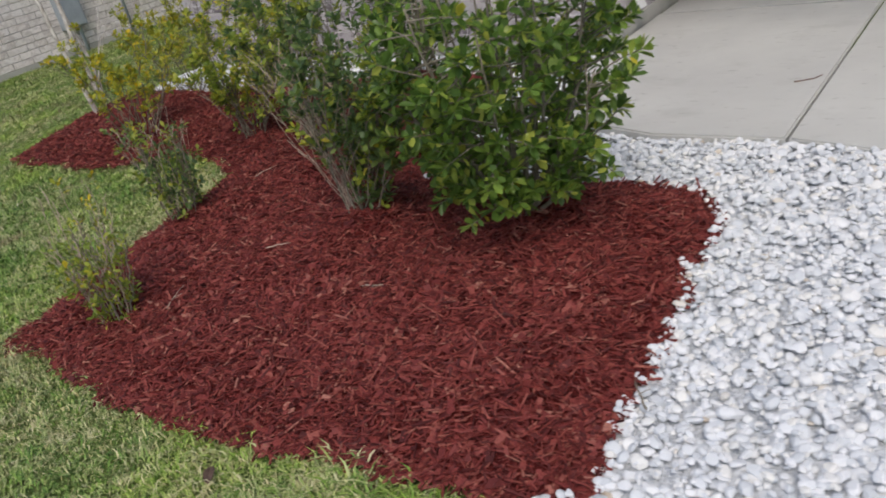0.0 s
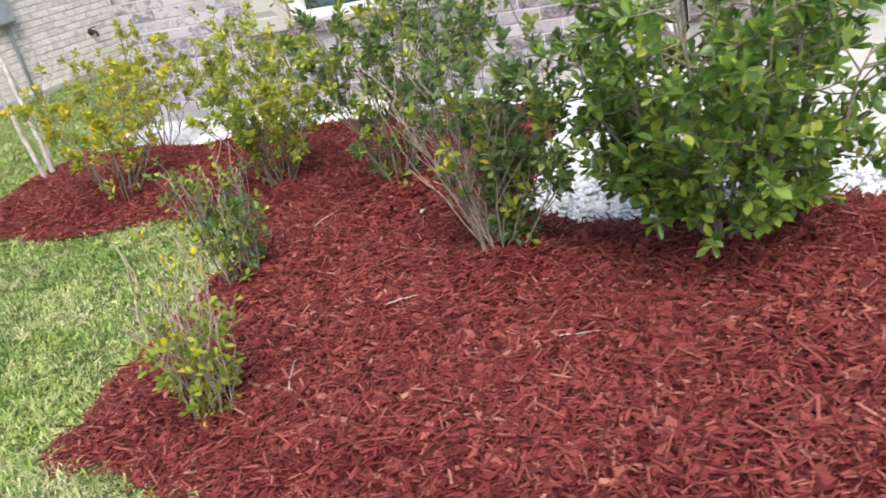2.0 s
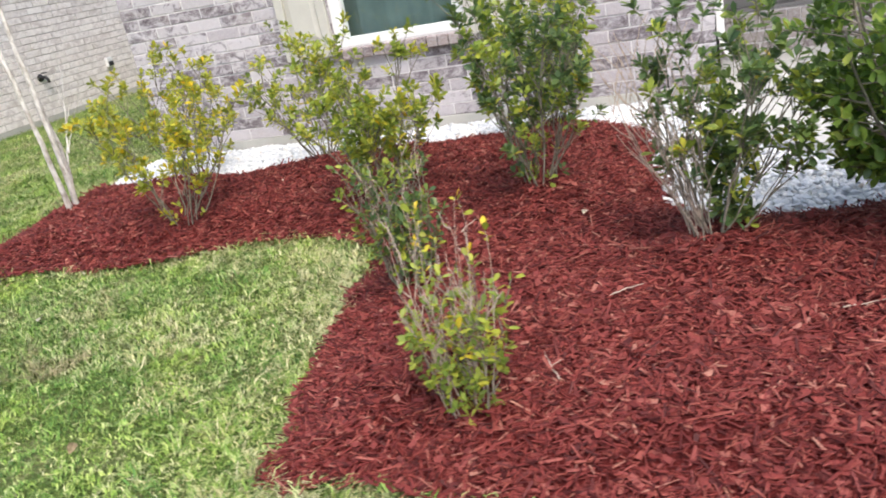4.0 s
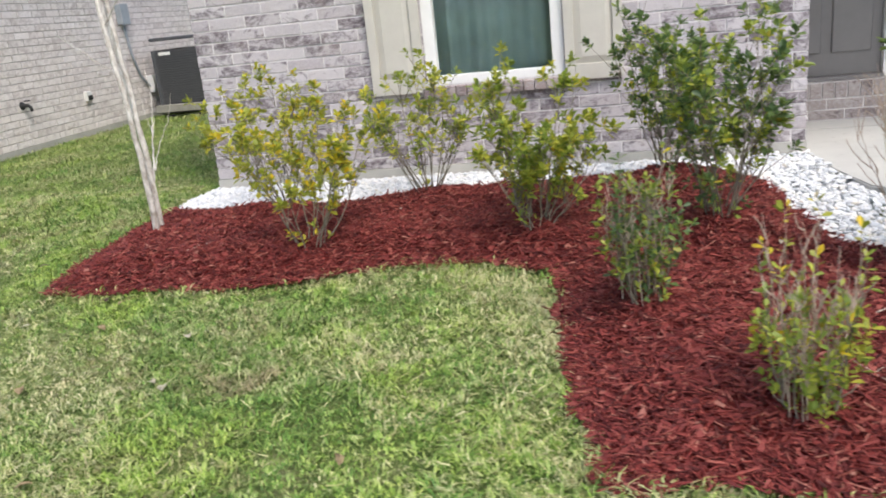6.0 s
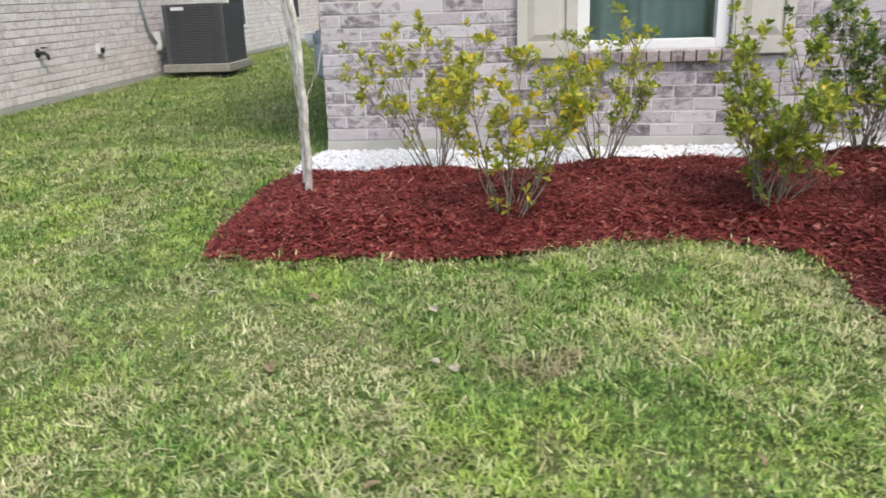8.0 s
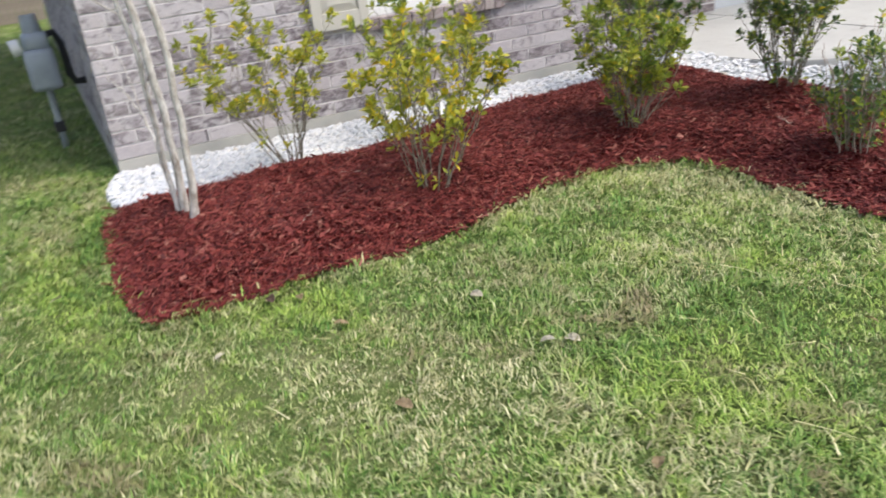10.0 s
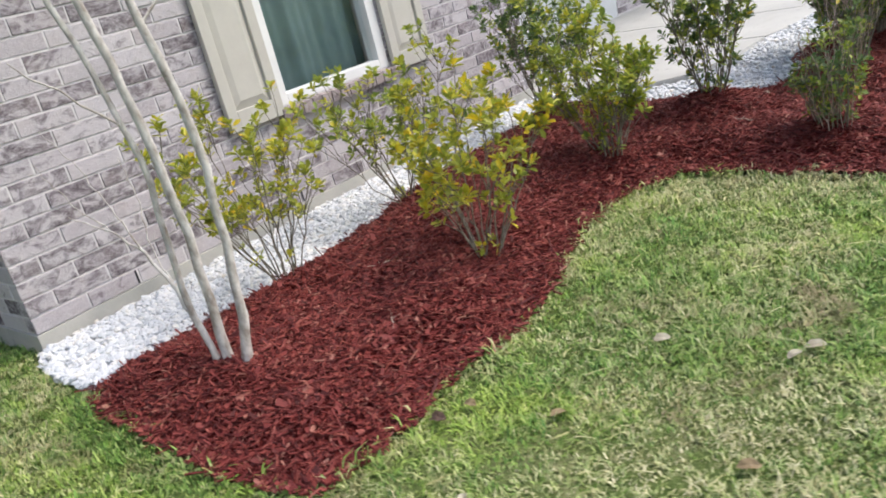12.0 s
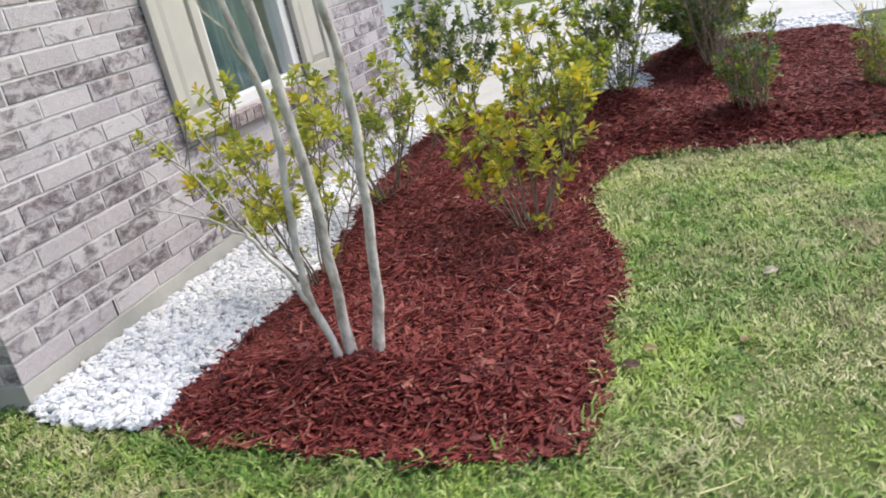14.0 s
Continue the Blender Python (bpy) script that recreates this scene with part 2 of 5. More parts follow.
M_shutter = plain("greige_shutter_paint", (0.52, 0.50, 0.44), 0.5, var=0.05)
M_white = plain("white_vinyl", (0.78, 0.78, 0.76), 0.4, var=0.04)
M_door = plain("taupe_door_paint", (0.20, 0.19, 0.185), 0.45, var=0.05)
M_ac = plain("dark_grey_metal", (0.095, 0.10, 0.11), 0.45, 0.2, var=0.15)
M_box = plain("grey_utility_metal", (0.36, 0.40, 0.44), 0.45, 0.1, var=0.1)
M_black = plain("black_plastic", (0.03, 0.03, 0.032), 0.5)
M_pad = plain("pad_concrete", (0.30, 0.29, 0.26), 0.9)
M_shingle = plain("grey_shingle", (0.10, 0.095, 0.09), 0.95, var=0.3, scale=14)
M_soffit = plain("white_soffit", (0.7, 0.7, 0.68), 0.6, var=0.04)
# lighter than the cloth: sky reflected in the glass is put into this colour
M_curtain = plain("teal_grey_curtain", (0.19, 0.275, 0.28), 0.9, var=0.12, scale=5)
M_room = plain("dim_room_paint", (0.25, 0.25, 0.24), 0.9)
M_dry = plain("dry_leaf", (0.45, 0.34, 0.20), 0.8, var=0.25, scale=40)
M_drypale = plain("pale_dry_leaf", (0.66, 0.60, 0.48), 0.8, var=0.15, scale=40)
M_drybrown = plain("brown_dry_leaf", (0.20, 0.13, 0.10), 0.8, var=0.25, scale=40)
M_fence = plain("weathered_fence_wood", (0.30, 0.25, 0.21), 0.9, var=0.25, scale=6)
M_siding = plain("pale_grey_wall_paint", (0.60, 0.62, 0.63), 0.7, var=0.05)
M_brass = plain("satin_nickel", (0.55, 0.53, 0.5), 0.3, 1.0)

gl = bpy.data.materials.new("window_glass")
gl.use_nodes = True
gb = gl.node_tree.nodes["Principled BSDF"]
gb.inputs["Base Color"].default_value = (0.90, 0.95, 0.95, 1)
gb.inputs["Roughness"].default_value = 0.02
gb.inputs["Transmission Weight"].default_value = 1.0
gb.inputs["IOR"].default_value = 1.45
M_glass = gl


# ---- mesh helpers ----
def mesh_ob(name, verts, faces, material, parent=None, label="", smooth=False):
    me = bpy.data.meshes.new(name)
    me.from_pydata([tuple(v) for v in verts], [], [tuple(int(i) for i in f) for f in faces])
    if smooth:
        me.polygons.foreach_set("use_smooth", [True] * len(me.polygons))
    me.materials.append(material)
    ob = new(name, me)
    if parent is not None:
        ob.parent = parent
    if label:
        tagged(ob, label)
    return ob


def fast_mesh(name, verts, tris, material, smooth=False):
    """One mesh from numpy arrays of corners and triangles."""
    me = bpy.data.meshes.new(name)
    verts = np.asarray(verts, np.float32).reshape(-1, 3)
    tris = np.asarray(tris, np.int32).reshape(-1, 3)
    me.vertices.add(len(verts))
    me.vertices.foreach_set("co", verts.ravel())
    me.loops.add(tris.size)
    me.loops.foreach_set("vertex_index", tris.ravel())
    me.polygons.add(len(tris))
    me.polygons.foreach_set("loop_start", np.arange(0, tris.size, 3, dtype=np.int32))
    me.polygons.foreach_set("use_smooth", np.full(len(tris), smooth))
    me.update(calc_edges=True)
    me.validate()
    me.materials.append(material)
    return me


def part(name, bm, material, parent=None, label="", smooth=False):
    me = bpy.data.meshes.new(name)
    bm.to_mesh(me)
    bm.free()
    if smooth:
        me.polygons.foreach_set("use_smooth", [True] * len(me.polygons))
    me.materials.append(material)
    ob = new(name, me)
    if parent is not None:
        ob.parent = parent
    if label:
        tagged(ob, label)
    return ob


def box(bm, x0, x1, y0, y1, z0, z1, bevel=0.0):
    r = bmesh.ops.create_cube(bm, size=1.0)
    vs = r["verts"]
    for v in vs:
        v.co = Vector(((x0 + x1) / 2 + v.co.x * (x1 - x0), (y0 + y1) / 2 + v.co.y * (y1 - y0), (z0 + z1) / 2 + v.co.z * (z1 - z0)))
    if bevel:
        es = list({e for v in vs for e in v.link_edges})
        bmesh.ops.bevel(bm, geom=es, offset=bevel, segments=2, affect="EDGES", profile=0.6)
    return bm


def box_bm(*a, **k):
    return box(bmesh.new(), *a, **k)


def tube_data(points, radii, sides=6, base=0):
    """Corners and triangles of a tapered tube along points."""
    P = np.asarray(points, float)
    n = len(P)
    T = np.gradient(P, axis=0)
    T /= np.linalg.norm(T, axis=1)[:, None] + 1e-9
    ref = np.array([0.31, 0.17, 0.9]) if abs(T[0][2]) < 0.9 else np.array([1.0, 0.2, 0.0])
    vs, fs = [], []
    for i in range(n):
        u = np.cross(T[i], ref)
        u /= np.linalg.norm(u) + 1e-9
        w = np.cross(T[i], u)
        for k in range(sides):
            a = 2 * math.pi * k / sides
            vs.append(P[i] + radii[i] * (math.cos(a) * u + math.sin(a) * w))
    for i in range(n - 1):
        for k in range(sides):
            a, b = base + i * sides + k, base + i * sides + (k + 1) % sides
            fs += [(a, b, b + sides), (a, b + sides, a + sides)]
    for k in range(1, sides - 1):
        e = base + (n - 1) * sides
        fs.append((e, e + k, e + k + 1))
    return vs, fs


def tubes(name, lines, material, sides=6):
    vs, fs = [], []
    for pts, rad in lines:
        v, f = tube_data(pts, rad, sides, len(vs))
        vs += v
        fs += f
    return fast_mesh(name, vs, fs, material, True)


# ---- the lie of the land ----
def ease(u):
    u = np.clip(u, 0, 1)
    return u * u * (3 - 2 * u)


def gz(x, y):
    """Ground height: falling away from the house, with a low rise beside the entry walk."""
    x, y = np.asarray(x, float), np.asarray(y, float)
    rise = 0.055 * ease((x - 4.3) / 0.8) * (1 - ease((x - 6.3) / 0.35)) * ease((-1.0 - y) / 0.6) * (1 - ease((-3.6 - y) / 0.8))
    return 0.055 * np.clip(y, -3.5, 0) + 0.012 * np.clip(y + 3.5, -6, 0) + rise


BED = [(-0.11, -0.58), (-0.17, -0.8), (-0.17, -1.2), (-0.17, -1.6), (-0.15, -1.84), (0.02, -1.94), (0.33, -1.90), (0.62, -1.90), (0.95, -1.92), (1.29, -1.82),
       (1.73, -1.69), (2.10, -1.67), (2.30, -1.79), (2.50, -1.79), (2.53, -2.18), (2.56, -2.59), (2.61, -2.92), (2.66, -3.22), (2.68, -3.46),
       (2.98, -3.40), (3.40, -3.48), (3.80, -3.51), (4.28, -3.48), (4.60, -3.45), (4.87, -3.43), (5.16, -3.44), (5.49, -3.36), (5.48, -3.16), (5.46, -2.99),
       (5.45, -2.77), (5.44, -2.57), (5.40, -2.35), (5.39, -2.20), (5.39, -1.94), (5.28, -1.81), (5.07, -1.77), (4.88, -1.72), (4.5, -1.80), (4.25, -1.86), (4.0, -1.80),
       (3.80, -1.71), (3.75, -1.48), (3.70, -1.03), (3.63, -0.52), (3.44, -0.38), (3.2, -0.38), (2.4, -0.40), (1.95, -0.44), (1.54, -0.54), (1.12, -0.60),
       (0.79, -0.62), (0.49, -0.57), (0.13, -0.57)]


def chaikin(poly, n=2):
    p = np.array(poly, float)
    for _ in range(n):
        q = np.roll(p, -1, 0)
        p = np.stack([0.75 * p + 0.25 * q, 0.25 * p + 0.75 * q], 1).reshape(-1, 2)
    return p


bed_line = chaikin(BED, 1)
bed_line = np.stack([bed_line, (bed_line + np.roll(bed_line, -1, 0)) / 2], 1).reshape(-1, 2)
bed_line = bed_line + rng.normal(0, 0.009, bed_line.shape) + 0.012 * np.stack([np.sin(bed_line[:, 1] * 17), np.sin(bed_line[:, 0] * 15)], 1)
gravel_line = np.array([(-0.03, -0.02), (-0.07, -0.13), (-0.11, -0.34), (-0.10, -0.50), (-0.06, -0.60), (0.5, -0.95), (3.0, -0.95), (3.3, -1.6), (3.6, -2.2), (4.9, -2.2), (4.9, -3.0),
                        (5.3, -3.34), (5.6, -3.50), (6.3, -3.52), (6.68, -3.5), (6.68, -1.46), (5.8, -1.38), (5.45, -1.29), (4.85, -1.28), (4.3, -1.12), (4.12, -0.9), (4.07, -0.5), (4.03, -0.02)])


def inside(poly, x, y):
    x, y = np.asarray(x, float), np.asarray(y, float)
    r = np.zeros(x.shape, bool)
    q = np.roll(poly, -1, 0)
    for (x0, y0), (x1, y1) in zip(poly, q):
        if y0 == y1:
            continue
        c = ((y0 > y) != (y1 > y)) & (x < (x1 - x0) * (y - y0) / (y1 - y0) + x0)
        r ^= c
    return r


def edge_dist(poly, x, y):
    x, y = np.asarray(x, float), np.asarray(y, float)
    d = np.full(x.shape, 9.0)
    q = np.roll(poly, -1, 0)
    for (x0, y0), (x1, y1) in zip(poly, q):
        dx, dy = x1 - x0, y1 - y0
        t = np.clip(((x - x0) * dx + (y - y0) * dy) / (dx * dx + dy * dy + 1e-12), 0, 1)
        d = np.minimum(d, np.hypot(x - x0 - t * dx, y - y0 - t * dy))
    return d


def wave(x, y, s, k=0.0):
    return np.sin(x * s + 1.3 * np.sin(y * s * 0.7 + k)) * np.cos(y * s * 1.1 + 0.9 * np.sin(x * s * 0.8 - k))


MOUNDS = [(0.80, -0.76, 0.05), (1.71, -0.72, 0.05), (2.40, -1.52, 0.05), (2.86, -2.46, 0.04), (3.96, -2.30, 0.075), (3.25, -1.73, 0.10), (3.10, -0.72, 0.06), (4.72, -2.24, 0.08)]


def bed_z(x, y):
    hump = sum(h * np.exp(-((x - mx_) ** 2 + (y - my_) ** 2) / 0.045) for mx_, my_, h in MOUNDS)
    d = np.where(inside(bed_line, x, y), edge_dist(bed_line, x, y), 0.0)
    s = np.clip(d / 0.32, 0, 1)
    s = s * s * (3 - 2 * s)
    return gz(x, y) + 0.022 + 0.095 * s + s * (hump + 0.014 * wave(x, y, 5.1) + 0.008 * wave(x, y, 13.0, 2.0))


# ---- ground ----
gx = np.unique(np.concatenate([np.linspace(-260, -12, 24), np.linspace(-12, 12, 97), np.linspace(12, 260, 24)]))
gy = np.unique(np.concatenate([np.linspace(-260, -12, 24), np.linspace(-12, 14, 105), np.linspace(14, 260, 24)]))
X, Y = np.meshgrid(gx, gy)
Zg = gz(X, Y) + 0.012 * wave(X, Y, 1.1) * np.clip(np.abs(Y) - 0.2, 0, 1) * (Y < 0)
nx = len(gx)
faces = [(j * nx + i, j * nx + i + 1, (j + 1) * nx + i + 1, (j + 1) * nx + i) for j in range(len(gy) - 1) for i in range(nx - 1)]
ground = mesh_ob("ground", np.stack([X, Y, Zg - 0.012], -1).reshape(-1, 3), faces, M_ground, smooth=True)
tagged(ground, "patchy green and straw lawn soil under the grass", "ground", kind="structure")

# concrete entry walk, two slabs with an open joint
for sx0, sx1, far in ((4.05, 5.435, 0), (5.447, 6.695, 0), (4.05, 5.435, 1), (5.447, 6.695, 1)):
    bm = bmesh.new()
    if far:
        ring = [(sx0, 1.29), (sx0, 0.862), (sx1, 0.862), (sx1, 1.29)]
    elif sx0 < 5:
        ring = [(4.04, 0.85), (4.04, -0.02), (4.07, -0.5), (4.13, -0.9), (4.32, -1.12), (4.85, -1.285), (sx1, -1.30), (sx1, 0.85)]
    else:
        ring = [(sx0, 0.85), (sx0, -1.30), (5.82, -1.395), (sx1, -1.46), (sx1, 0.85)]
    bot = [bm.verts.new((a, b, -0.16)) for a, b in ring]
    top = [bm.verts.new((a, b, 0.005)) for a, b in ring]
    bm.faces.new(top)
    bm.faces.new(bot[::-1])
    for i in range(len(ring)):
        k = (i + 1) % len(ring)
        bm.faces.new((bot[i], bot[k], top[k], top[i]))
    bmesh.ops.recalc_face_normals(bm, faces=bm.faces)
    bmesh.ops.bevel(bm, geom=[e for e in bm.edges if all(v.co.z > 0 for v in e.verts)], offset=0.008, segments=2, affect="EDGES")
    tagged(part("pavement", bm, M_slab), "pale weathered concrete entry walk slab with dark stains", "pavement", kind="structure")

bm = bmesh.new()
ys = [1.29, -1.2, -3.5, -9.5]
for a, b in ((6.707, 9.69), (9.70, 12.7)):
    for q_, p_ in zip(ys, ys[1:]):
        zc = [float(gz(0, v)) + 0.02 if v < -1.3 else 0.005 for v in (p_, q_)]
        vs = [bm.verts.new((x_, y_, z_ - d_)) for d_ in (0.0, 0.14) for x_, y_, z_ in ((a, p_ + 0.005, zc[0]), (b, p_ + 0.005, zc[0]), (b, q_ - 0.005, zc[1]), (a, q_ - 0.005, zc[1]))]
        for f_ in ((0, 1, 2, 3), (7, 6, 5, 4), (0, 4, 5, 1), (1, 5, 6, 2), (2, 6, 7, 3), (3, 7, 4, 0)):
            bm.faces.new([vs[k] for k in f_])
bmesh.ops.recalc_face_normals(bm, faces=bm.faces)
tagged(part("road", bm, M_slab), "pale concrete driveway slabs with open joints", "driveway", kind="structure")

# mulch bed body
bx = np.arange(-0.3, 5.6, 0.025)
by = np.arange(-3.6, -0.3, 0.025)
X, Y = np.meshgrid(bx, by)
Z = bed_z(X, Y)
ok = inside(bed_line, X, Y)
nx = len(bx)
keep = ok[:-1, :-1] & ok[1:, :-1] & ok[:-1, 1:] & ok[1:, 1:]
jj, ii = np.nonzero(keep)
a = jj * nx + ii
tris = np.concatenate([np.stack([a, a + 1, a + nx + 1], 1), np.stack([a, a + nx + 1, a + nx], 1)])
used = np.unique(tris)
remap = np.full(X.size, -1)
remap[used] = np.arange(len(used))
mulch = new("mulch_bed", fast_mesh("mulch_bed", np.stack([X, Y, Z], -1).reshape(-1, 3)[used], remap[tris], M_mulch, True))
tagged(mulch, "mounded bed of red-dyed shredded wood mulch", "mulch bed", kind="structure")


def orient(n, tilt):
    """n random frames: long axis, width axis, normal, tilted off level by up to tilt radians."""
    a = rng.uniform(0, 2 * math.pi, n)
    e = rng.normal(0, tilt, n)
    rl = rng.normal(0, tilt * 1.3, n)
    L = np.stack([np.cos(a) * np.cos(e), np.sin(a) * np.cos(e), np.sin(e)], 1)
    side = np.stack([-np.sin(a), np.cos(a), np.zeros(n)], 1)
    up = np.cross(L, side)
    W = side * np.cos(rl)[:, None] + up * np.sin(rl)[:, None]
    return L, W, np.cross(L, W)


def scatter(poly, n, grow=0.0):
    lo, hi = poly.min(0) - grow, poly.max(0) + grow
    out = np.zeros((0, 2))
    while len(out) < n:
        p = rng.uniform(lo, hi, (n * 2, 2))
        k = inside(poly, p[:, 0], p[:, 1])
        if grow:
            k |= edge_dist(poly, p[:, 0], p[:, 1]) < grow * rng.uniform(0, 1, len(p))
        out = np.concatenate([out, p[k]])
    return out[:n]


CUBE = np.array([(x, y, z) for x in (-1, 1) for y in (-1, 1) for z in (-1, 1)], float)
CUBE_T = np.array([(0, 1, 3), (0, 3, 2), (4, 6, 7), (4, 7, 5), (0, 4, 5), (0, 5, 1), (2, 3, 7), (2, 7, 6), (0, 2, 6), (0, 6, 4), (1, 5, 7), (1, 7, 3)])


def chips(n):
    p = scatter(bed_line, n, 0.025)
    kind_ = rng.uniform(0, 1, n)
    flat, slab = (kind_ < 0.16), (kind_ > 0.975)
    ln = np.where(flat, rng.uniform(0.010, 0.024, n), np.where(slab, rng.uniform(0.018, 0.034, n), rng.gamma(2.6, 0.0082, n) + 0.006))
    wd = np.where(flat, rng.uniform(0.006, 0.013, n), np.where(slab, rng.uniform(0.011, 0.019, n), rng.uniform(0.0014, 0.0052, n)))
    th = rng.uniform(0.0008, 0.0022, n)
    L, W, N = orient(n, 0.30)
    z = bed_z(p[:, 0], p[:, 1]) + rng.uniform(0.0, 0.012, n)
    c = np.column_stack([p, z])
    q = np.tile(CUBE, (n, 1, 1))
    q[:, :, 1] *= rng.uniform(0.45, 1.0, (n, 8))
    q[:, :, 0] *= rng.uniform(0.8, 1.0, (n, 8))
    bend = rng.normal(0, 0.12, n) * ln
    v = c[:, None] + q[:, :, :1] * (ln[:, None] * L)[:, None] + q[:, :, 1:2] * (wd[:, None] * W)[:, None] + q[:, :, 2:] * (th[:, None] * N)[:, None]
    v += (np.sign(q[:, :, :1]) * bend[:, None, None]) * W[:, None]
    t = CUBE_T[None] + 8 * np.arange(n)[:, None, None]
    return v.reshape(-1, 3), t.reshape(-1, 3)


v, t = chips(74000)
ob = new("mulch_chips", fast_mesh("mulch_chips", v, t, M_chip))
tagged(ob, "loose shredded red-brown wood mulch chips", "mulch", kind="stuff")

# ---- white stones ----
bm = bmesh.new()
bmesh.ops.create_icosphere(bm, subdivisions=2, radius=1.0)
ICO = np.array([v.co[:] for v in bm.verts])
ICO_T = np.array([[v.index for v in f.verts] for f in bm.faces])
bm.free()


def stone_shape(r):
    v = ICO.copy()
    for _ in range(8):
        d = r.normal(size=3)
        d /= np.linalg.norm(d)
        k = v @ d
        v -= np.outer(np.clip(k - r.uniform(0.55, 0.85), 0, 1), d)
    return v * np.array([r.uniform(0.9, 1.3), r.uniform(0.7, 1.0), r.uniform(0.42, 0.66)])


SHAPES = [stone_shape(rng) for _ in range(14)]
bm = bmesh.new()
for (x0, x1, y0, y1) in ((-0.24, 4.04, -1.0, -0.015), (3.3, 6.68, -3.6, -1.28)):
    xs, ys = np.arange(x0, x1 + 0.05, 0.05), np.arange(y0, y1 + 0.03, 0.05)
    X, Y = np.meshgrid(xs, ys)
    vs = [bm.verts.new((a, b, float(gz(a, b)) + 0.012)) for a, b in zip(X.ravel(), Y.ravel())]
    for j in range(len(ys) - 1):
        for i in range(len(xs) - 1):
            cx, cy = xs[i] + 0.025, ys[j] + 0.025
            if inside(gravel_line, cx, cy) and not inside(bed_line, cx, cy) and not (cx < 3.8 and y0 < -2):
                k = j * len(xs) + i
                bm.faces.new((vs[k], vs[k + 1], vs[k + 1 + len(xs)], vs[k + len(xs)]))
bmesh.ops.delete(bm, geom=[v for v in bm.verts if not v.link_faces], context="VERTS")
gravel = tagged(part("gravel_bed", bm, M_dust), "bed of crushed white marble landscaping stones", "gravel bed", kind="structure")


bm = bmesh.new()
bmesh.ops.create_icosphere(bm, subdivisions=1, radius=1.0)
ROCK = np.array([v.co[:] for v in bm.verts])
ROCK_T = np.array([[v.index for v in f.verts] for f in bm.faces])
bm.free()
ROCKS = [ROCK * (1 + rng.normal(0, 0.13, (len(ROCK), 1))) * np.array([rng.uniform(0.95, 1.35), rng.uniform(0.7, 1.0), rng.uniform(0.45, 0.7)]) for _ in range(24)]


def stone_points(n, r):
    p = scatter(gravel_line, n)
    d = edge_dist(bed_line, p[:, 0], p[:, 1])
    k = ~inside(bed_line, p[:, 0], p[:, 1]) | (d < 0.015)
    return p[k]


p = stone_points(29000, rng)
extra = scatter(np.array([(-0.18, -0.64), (3.7, -0.64), (3.7, -0.02), (-0.15, -0.02)]), 13000)
extra = extra[~inside(bed_line, extra[:, 0], extra[:, 1]) & inside(gravel_line, extra[:, 0], extra[:, 1])]
p = np.concatenate([p, extra])
strip = (p[:, 1] > -0.8) & (p[:, 0] < 3.6)
near = (p[:, 0] > 5.36) & (p[:, 0] < 5.95) & (p[:, 1] > -3.25) & (p[:, 1] < -2.45)
first = np.flatnonzero(near)[:300]
single_ = np.zeros(len(p), bool)
single_[first] = True
size = np.where(strip, np.clip(rng.gamma(7.0, 0.0020, len(p)), 0.007, 0.022), np.clip(rng.gamma(8.0, 0.00198, len(p)), 0.008, 0.027))
lift = np.where(strip, rng.uniform(0.008, 0.034, len(p)), rng.uniform(0.006, 0.036, len(p)))


def stone_heap(mask, shapes, tris):
    q, n = p[mask], int(mask.sum())
    L, W, N = orient(n, 0.28)
    S = np.array(shapes)[rng.integers(0, len(shapes), n)] * size[mask][:, None, None]
    c = np.column_stack([q, gz(q[:, 0], q[:, 1]) + lift[mask]])
    v = c[:, None] + S[:, :, :1] * L[:, None] + S[:, :, 1:2] * W[:, None] + S[:, :, 2:] * N[:, None]
    t = tris[None] + len(shapes[0]) * np.arange(n)[:, None, None]
    ob = new("white_stones", fast_mesh("white_stones", v, t, M_stone_stuff, False))
    ob.parent = gravel
    tagged(ob, "loose crushed white marble stones", kind="stuff")


stone_heap(strip, ROCKS, ROCK_T)
stone_heap(~strip & ~single_, SHAPES, ICO_T)
stone_meshes = [fast_mesh("stone", s, ICO_T, M_stone, False) for s in SHAPES]
L, W, N = orient(len(first), 0.28)
for k, i in enumerate(first):
    ob = new("stone", stone_meshes[k % len(SHAPES)])
    ob.parent = gravel
    R = Matrix((L[k], W[k], N[k])).transposed().to_4x4()
    ob.matrix_local = Matrix.Translation((p[i, 0], p[i, 1], float(gz(*p[i])) + lift[i])) @ R @ Matrix.Scale(float(size[i]), 4)


